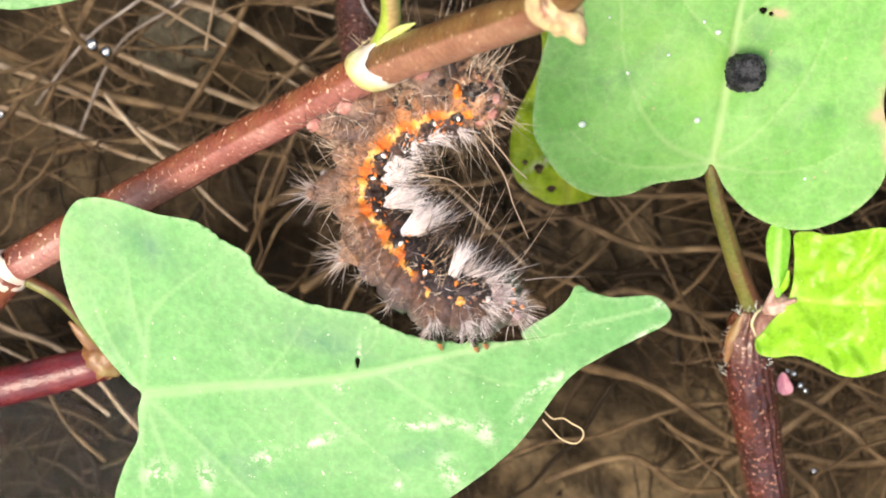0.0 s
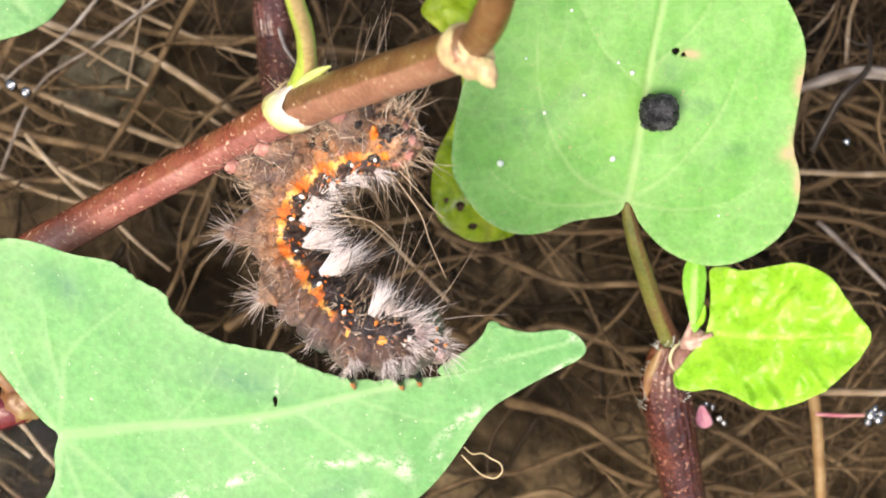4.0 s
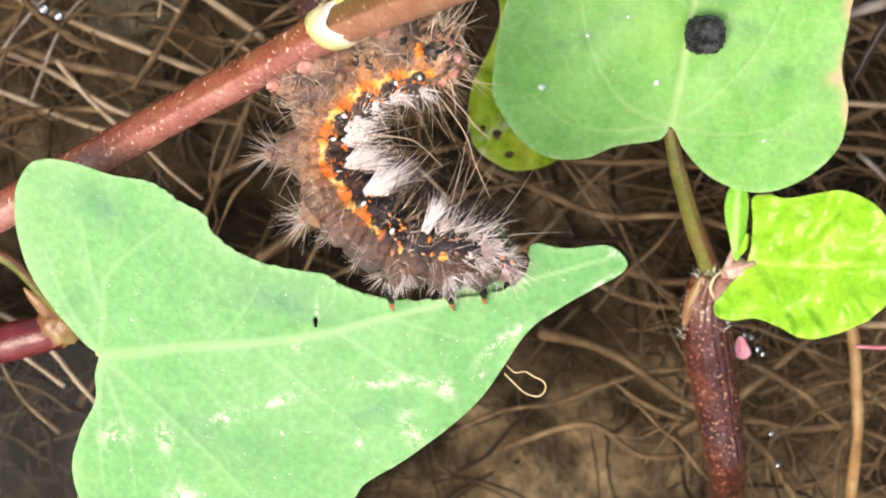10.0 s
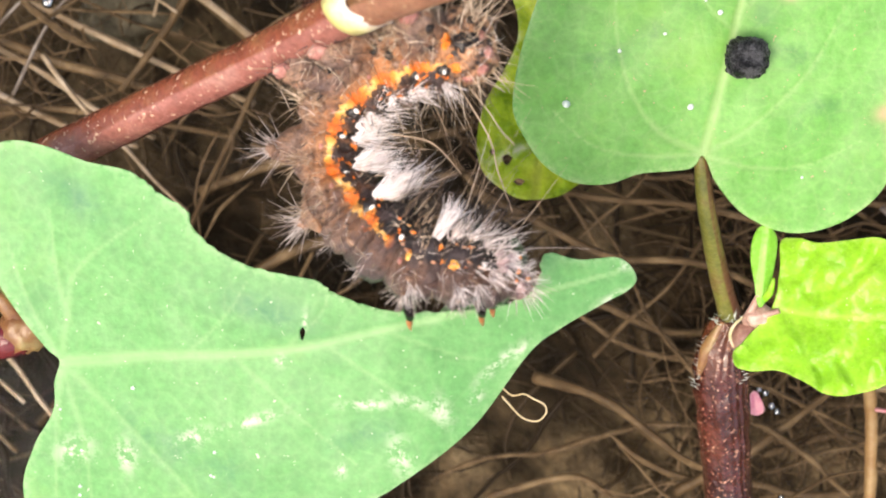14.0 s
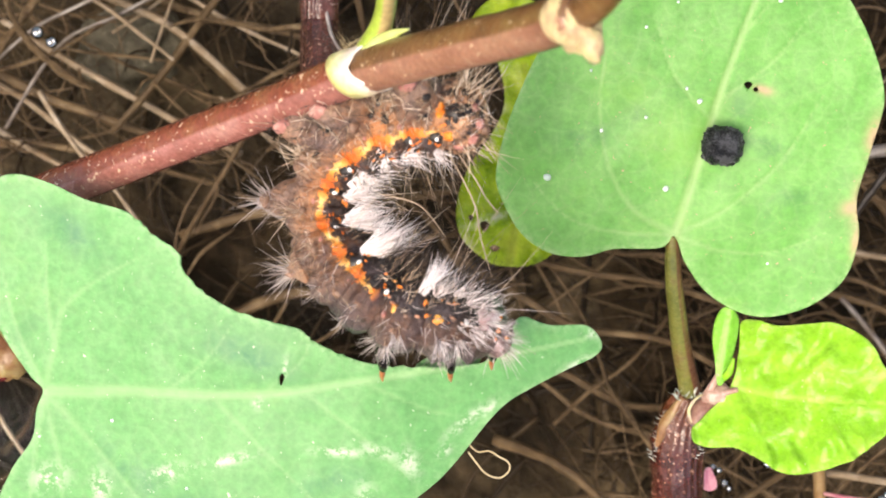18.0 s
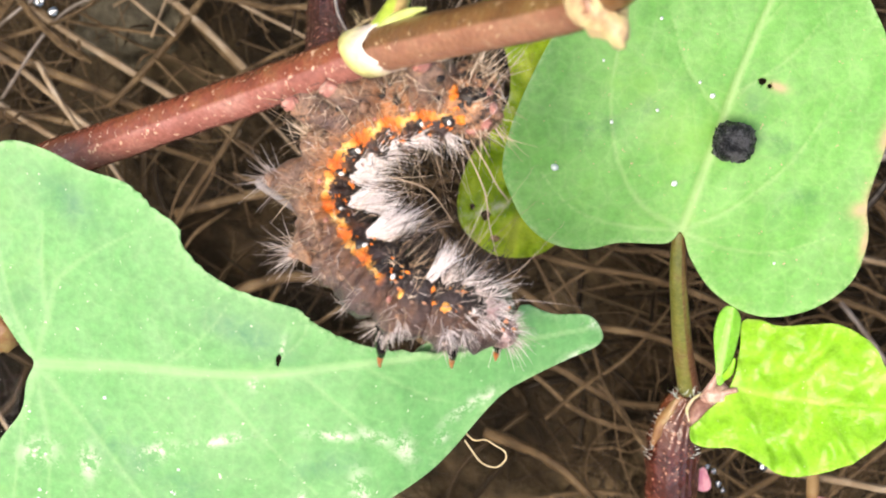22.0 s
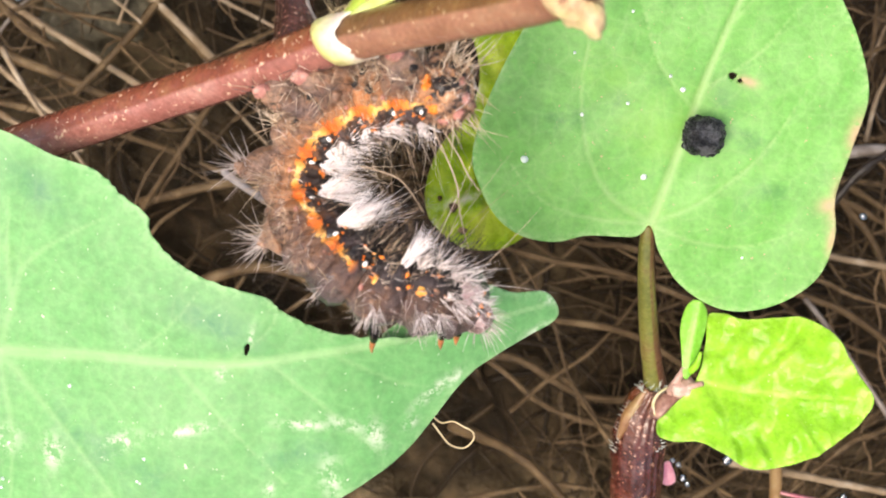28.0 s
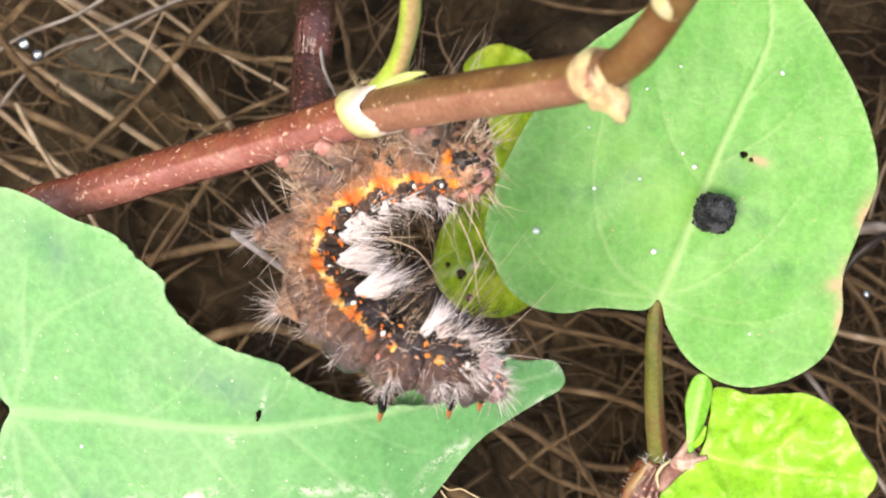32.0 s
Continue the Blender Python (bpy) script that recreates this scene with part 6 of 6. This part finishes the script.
# tail plate, warts at the rear
for f, deg, sx, mat in ((0.062, -22, 0.07, HORN), (0.075, -8, 0.035, HORN), (0.165, -42, 0.06, HORN), (0.145, -28, 0.05, HORN), (0.23, -48, 0.06, HORN), (0.30, -60, 0.05, HORN), (0.085, -5, 0.045, PATCH), (0.09, -22, 0.04, PATCH), (0.092, -36, 0.035, PATCH), (0.075, 14, 0.05, PATCH), (0.03, -30, 0.04, PAD), (0.022, 0, 0.045, PAD), (0.035, 26, 0.05, PAD), (0.05, 10, 0.04, WART), (0.055, 40, 0.045, PAD), (0.01, 20, 0.04, WART), (0.12, -12, 0.04, WART), (0.2, -14, 0.035, WART), (0.36, -40, 0.045, HORN), (0.5, -36, 0.04, WART), (0.66, -40, 0.045, WART)):
    p, out, tan = on_skin(f, deg)
    part("wart", blob(bmesh.new(), p - out * 0.4 * sx, (sx * 0.9, sx * 0.8, sx * 0.7), out.to_track_quat("Z", "Y").to_euler(), 3, 0.6, 2.8, f * 90), mat, BODY[int(f * SEGMENTS)])

# spots on the fore body
for f, deg, sx, mat in ((0.78, 0, 0.034, AMBER_PATCH), (0.857, 0, 0.036, AMBER_PATCH), (0.835, 2, 0.02, PATCH), (0.822, 27, 0.026, PATCH), (0.876, 28, 0.028, PATCH), (0.91, 3, 0.024, WHITE), (0.72, -1, 0.026, PATCH), (0.80, -2, 0.014, WART), (0.94, 18, 0.06, PLATE), (0.96, 24, 0.05, PLATE), (0.95, 4, 0.04, PLATE), (0.845, 3, 0.02, PATCH), (0.885, 4, 0.018, WART), (0.975, 30, 0.024, PATCH), (0.985, 6, 0.022, PATCH), (0.99, -14, 0.016, PATCH)):
    p, out, tan = on_skin(f, deg)
    part("spot", blob(bmesh.new(), p - out * sx * 0.3, (sx, sx * 0.8, sx * 0.4), out.to_track_quat("Z", "Y").to_euler(), 3, 0.6, 2.6, f * 70), mat, BODY[min(11, int(f * SEGMENTS))])

for j in range(16):
    f2, row = rnd.uniform(0.755, 0.93), rnd.random()
    p, out, tan = on_skin(f2, rnd.gauss(1, 3) if row < 0.6 else rnd.gauss(27, 4))
    part("orange_fleck", tube(bmesh.new(), [(*(p - out * 0.004 - tan * 0.022), 0.003), (*(p + out * 0.001), rnd.uniform(0.006, 0.012)), (*(p + tan * 0.02 + out * 0.004), 0.002)], 6, 3, 0.4, j), PEACH if j % 5 else PATCH, BODY[seg_of(f2)])

# head
hc, hr, htan, hface, hback = spine(0.985)
head = part("head", blob(bmesh.new(), hc + htan * 0.03 + Vector((0, -0.03, -0.03)), (0.105, 0.105, 0.11), Euler((0, 0, -0.3)), 4, 0.12, 2.4, 1), HEAD, cat, "lilac-brown glossy head with orange face marks")
for dx, dy, dz, s in ((0.05, 0.02, 0.075, 0.026), (0.07, -0.02, 0.055, 0.022)):
    part("face_mark", blob(bmesh.new(), hc + htan * 0.03 + Vector((dx, dy - 0.03, dz - 0.03)), (s, s * 0.8, s * 0.6), None, 2, 0.3, 2.0, dx * 50), PATCH, head)
bm = bmesh.new()
for _ in range(80):
    d = Vector((rnd.gauss(0.6, 0.6), rnd.gauss(0, 0.8), rnd.gauss(0.5, 0.5))).normalized()
    hair(bm, hc + htan * 0.03 + d * 0.115 + Vector((0, -0.03, -0.03)), d, rnd.uniform(0.05, 0.14), 0.003, (0.1, -0.25, -0.3))
part("hair_tuft", bm, HAIR_GREY, head)

def flank(bm):
    """Marks a limb's skin as that of the flank."""
    lay = bm.verts.layers.float.get("round")
    for v in bm.verts:
        v[lay] = 0.33
    return bm


# true legs
LEGS, CLAWS, FANS = [], [], []
for seg, top, tip in ((8, (-0.438, -0.51, 0.64), (-0.412, -0.72, 0.24)), (9, (-0.06, -0.525, 0.64), (-0.006, -0.72, 0.24)), (10, (0.118, -0.505, 0.6), (0.156, -0.69, 0.24))):
    a, b = Vector(top), Vector(tip)
    m, n = a.lerp(b, 0.4), a.lerp(b, 0.62)
    a.z -= 0.1
    m.z, n.z = a.z - 0.03, a.z - 0.09
    LEGS.append(part("leg", tube(bmesh.new(), [(*(a + Vector((0, 0.05, 0.02))), 0.06), (*a, 0.048), (*m, 0.036), (*n, 0.024)], 12, 6, 0.12), SHANK, BODY[seg], "black glossy leg"))
    CLAWS.append(part("claw", tube(bmesh.new(), [(*a.lerp(n, 0.93), 0.022), (*(n.lerp(b, 0.5) + Vector((-0.006, 0, 0.02))), 0.017), (*b, 0.004)], 10, 6, 0.05), CLAW, BODY[seg], "orange-brown claw"))
    bm = bmesh.new()
    for _ in range(70):
        w = rnd.uniform(-0.3, math.pi + 0.3)
        d = Vector((math.cos(w), -math.sin(w), rnd.uniform(-0.3, 0.5)))
        hair(bm, a + Vector((0, 0.06, 0.04)) + d * 0.03, d, rnd.uniform(0.07, 0.16), 0.003, (0, -0.1, -0.25))
    FANS.append(part("hair_tuft", bm, HAIR_GREY, BODY[seg]))

# false legs
for f, q in ((0.438, (-1.23, 0.335, 0.22)), (0.56, (-1.0, -0.09, 0.3))):
    p, out, tan = on_skin(f, -82, 0.8)
    q = Vector(q)
    part("false_leg", flank(tube(bmesh.new(), [(*p, 0.14), (*p.lerp(q, 0.45), 0.10), (*p.lerp(q, 0.85), 0.055), (*q, 0.045)], 14, 6, 0.35, 3)), SKIN, BODY[seg_of(f)])
    part("false_foot", blob(bmesh.new(), q, (0.04, 0.05, 0.045), None, 3, 0.6, 2.5, f * 40), WART, BODY[seg_of(f)], "pale brown pad of a false leg")
    bm = bmesh.new()
    for _ in range(60):
        d = ((q - p).normalized() + Vector((rnd.gauss(0, 0.5), rnd.gauss(0, 0.6), rnd.gauss(0, 0.5)))).normalized()
        hair(bm, p.lerp(q, rnd.uniform(0.35, 1.0)) + d * 0.03, d, rnd.uniform(0.08, 0.26), 0.0034, (0, rnd.gauss(0, 0.15), rnd.gauss(0, 0.1)))
    part("hair_tuft", bm, HAIR_GREY, BODY[seg_of(f)])
for f, target in ((0.13, (-0.43, 1.04, 1.14)), (0.24, (-0.945, 0.865, 0.79)), (0.30, (-1.16, 0.768, 0.61))):
    p, out, tan = on_skin(f, -85, 0.5)
    q = Vector(target)
    part("false_leg", flank(tube(bmesh.new(), [(*p, 0.16), (*p.lerp(q, 0.4), 0.14), (*p.lerp(q, 0.75), 0.10), (*(q - Vector((0, 0, 0.05))), 0.05)], 20, 8, 0.35, 5)), SKIN, BODY[seg_of(f)])
    part("false_foot", blob(bmesh.new(), q, (0.055, 0.045, 0.022), Euler((0.5, 0, 0.4)), 3, 0.3, 2.5, f * 30), PAD, BODY[seg_of(f)], "pinkish foot pad gripping the stem")
    bm = bmesh.new()
    dark = bmesh.new()
    for k in range(200):
        d = Vector((rnd.gauss(-0.2, 0.7), rnd.gauss(-0.1, 0.6), abs(rnd.gauss(0.4, 0.5)))).normalized()
        lie = d * 0.4 + Vector((rnd.gauss(0, 0.6), rnd.gauss(0, 0.6), 0))
        hair(bm if k % 3 else dark, p.lerp(q, rnd.uniform(-0.3, 0.85)) + d * 0.14, lie, rnd.uniform(0.06, 0.17), 0.0032, (0, 0, -0.35))
    part("hair_tuft", bm, HAIR_TAN, BODY[seg_of(f)])
    part("hair_tuft", dark, HAIR_DARK, BODY[seg_of(f)])
    for k in range(4):
        d = Vector((rnd.gauss(0, 0.7), rnd.gauss(-0.1, 0.6), 0.6)).normalized()
        size = rnd.uniform(0.03, 0.05)
        part("wart", blob(bmesh.new(), p.lerp(q, rnd.uniform(0.1, 0.7)) + d * 0.13, (size, size, size), None, 2, 0.5, 2.5, k + f * 20), HORN if k % 2 else WART, BODY[seg_of(f)])
for f, pts in ((0.1, [(-0.14, 0.74, 0.72), (0.06, 0.46, 0.65), (0.13, 0.26, 0.6), (0.23, 0.03, 0.6)]), (0.1, [(-0.1, 0.76, 0.72), (0.05, 0.6, 0.68), (0.13, 0.5, 0.64), (0.22, 0.42, 0.6)]), (0.36, [(-0.5, 0.45, 0.5), (-0.3, 0.42, 0.55), (-0.2, 0.36, 0.55), (-0.08, 0.24, 0.5)])):
    n = len(pts)
    part("long_hair", tube(bmesh.new(), [(*p, 0.0042 - 0.002 * k / n) for k, p in enumerate(pts)], 5, 6), HAIR_TAN, BODY[seg_of(f)], "single long tan hair")


# ---- what moves ----
BEND = [
    (0, 0.0747, -0.0169, -0.0141, -0.0885, -0.2052),
    (1, 0.0676, -0.0125, -0.0154, -0.0840, -0.2377),
    (2, 0.0647, -0.0138, -0.0159, -0.0783, -0.2815),
    (3, 0.0611, -0.0090, -0.0164, -0.0741, -0.2957),
    (4, 0.0599, -0.0062, -0.0160, -0.0757, -0.2447),
    (5.5, 0.0627, -0.0045, -0.0153, -0.0692, -0.2676),
    (7, 0.0600, -0.0046, -0.0144, -0.0659, -0.2655),
    (8, 0.0577, -0.0065, -0.0148, -0.0590, -0.2712),
    (9, 0.0550, -0.0103, -0.0131, -0.0520, -0.2809),
    (10, 0.0449, -0.0066, -0.0146, -0.0437, -0.2800),
    (11, 0.0264, 0.0042, -0.0184, -0.0282, -0.1886),
    (11.5, 0.0161, 0.0135, -0.0186, -0.0146, -0.0991),
    (12.5, 0.0164, 0.0191, -0.0107, -0.0217, -0.0087),
    (13.5, 0.0082, 0.0010, -0.0037, -0.0167, -0.0483),
    (14.5, 0.0067, -0.0118, 0.0017, -0.0155, -0.0610),
    (17, 0.0078, -0.0145, 0.0005, -0.0074, -0.0367),
    (19, 0.0063, -0.0070, 0.0010, -0.0030, -0.0031),
    (21, -0.0006, 0.0008, -0.0002, 0.0001, 0.0027),
    (23, -0.0015, -0.0031, 0.0006, 0.0030, 0.0130),
    (25, 0.0026, 0.0064, -0.0035, -0.0038, 0.0379),
    (26.5, 0.0032, 0.0029, -0.0083, 0.0310, 0.0814),
    (28, -0.0014, 0.0001, -0.0037, 0.0818, 0.1371),
    (29.5, -0.0152, -0.0111, -0.0025, 0.0851, 0.1232),
    (31, -0.0140, -0.0162, -0.0001, 0.0951, 0.1416),
    (32, -0.0086, -0.0147, 0.0015, 0.0969, 0.1562),
]

FORE = [(0, -0.08, -0.03), (2, -0.08, -0.04), (4, -0.065, -0.03), (7, -0.03, -0.02), (9, 0, 0), (10, 0.01, 0), (11.5, -0.015, 0.01), (12.5, -0.02, 0.02), (14.5, -0.01, 0.035), (17, 0.01, 0.05), (19, 0.01, 0.055), (21, 0.015, 0.05), (23, 0.03, 0.055), (25, 0.038, 0.07), (28, 0.045, 0.09), (30, 0.05, 0.09), (32, 0.055, 0.11)]


def tuck(t):
    """How far the head is drawn in while it feeds at the start."""
    return float(np.interp(t, (0, 2, 4, 7, 9), (-0.09, -0.12, -0.07, -0.05, 0)))


def eaten(t):
    return float(np.interp(t, (0, 8.1, 8.9), (0, 0, 1)))


STEPS = [
    [(0, 0.10, 0), (4, 0.05, 0), (9, 0, 0), (12, 0.0, 0), (14, 0.095, 0), (17, 0.07, 0), (20, 0.055, 0), (22, 0.04, 0), (28, 0.165, 0.04), (32, 0.13, 0.02)],
    [(0, -0.03, 0), (2, -0.05, -0.02), (4, 0, 0), (9, 0, 0), (11, -0.01, 0.01), (14, 0.13, 0.04), (17, 0.085, 0.03), (20, 0.08, 0.03), (22, 0.065, 0.045), (28, 0.155, 0.10), (32, 0.12, 0.08)],
    [(0, -0.075, 0), (4, 0, 0), (9, 0, 0), (11, 0.08, 0.03), (14, 0.03, 0.06), (17, 0.15, 0.10), (20, 0.167, 0.09), (22, 0.157, 0.095), (25, 0.16, 0.1), (28, 0.07, 0.09), (30, 0.09, 0.1), (32, 0.12, 0.11)],
]


def about(h, turn):
    return Matrix.Translation(h) @ turn @ Matrix.Translation(-h)


def section_poses(row):
    """Poses of the blade's sections, one after another: each is turned a little on the one before."""
    t, dx, dy, yaw, swing, droop = row
    # the blade stands a little higher at first
    rise = float(np.interp(t, (0, 4, 9, 12), (1.0, 1.0, 0.4, 0)))
    m = Matrix.Translation((dx * K, dy * K, 0.13 * rise * K)) @ about(V(*BASE), Matrix.Rotation(yaw, 4, "Z"))
    out = [m.copy()]
    for u in HINGES:
        p = BASE + E1 * u
        h = V(p.x, p.y, leaf_one_base(p.x, p.y))
        m = m @ about(h, Matrix.Rotation(swing / len(HINGES), 4, "Z") @ Matrix.Rotation(droop / len(HINGES), 4, E2))
        out.append(m.copy())
    return out


YOUNG_TURN = [(0, -5.4), (14, -5.2), (17, -3.6), (19, -3.0), (23, -2.0), (28, -1.2), (32, -1.0)]


def motions():
    for ob in (leaf3, leaflet):
        share = 1.0 if ob is leaf3 else 0.4
        walk(ob, [(t, about(V(2.45, -0.55, -2.66), Matrix.Rotation(radians(a * share), 4, "Z"))) for t, a in YOUNG_TURN])
    bends = [(row[0], section_poses(row)) for row in BEND]
    for k, ob in enumerate(SECTIONS):
        walk(ob, [(t, poses[k]) for t, poses in bends])
    walk(CURL, [(t, poses[9]) for t, poses in bends])
    # the scrap is gnawed off and drawn in under the jaws
    walk(CRUMB, [(t, Matrix.Translation((-0.0026 * eaten(t), -0.0008 * eaten(t), -0.0009 * eaten(t))) @ poses[10]) for t, poses in bends])
    for k, rows in enumerate(STEPS):
        for ob in (LEGS[k], CLAWS[k], FANS[k]):
            walk(ob, [(t, Matrix.Translation((dx * K, dy * K, 0))) for t, dx, dy in rows])
    for ob, share, draw in ((BODY[7], 0.1, 0), (BODY[8], 0.35, 0), (BODY[9], 0.75, 0), (BODY[10], 1.0, 0.4), (BODY[11], 1.0, 0.9), (head, 1.0, 1.0)):
        walk(ob, [(t, Matrix.Translation(((dx * share + tuck(t) * draw) * K, dy * share * K, 0))) for t, dx, dy in FORE])


motions()
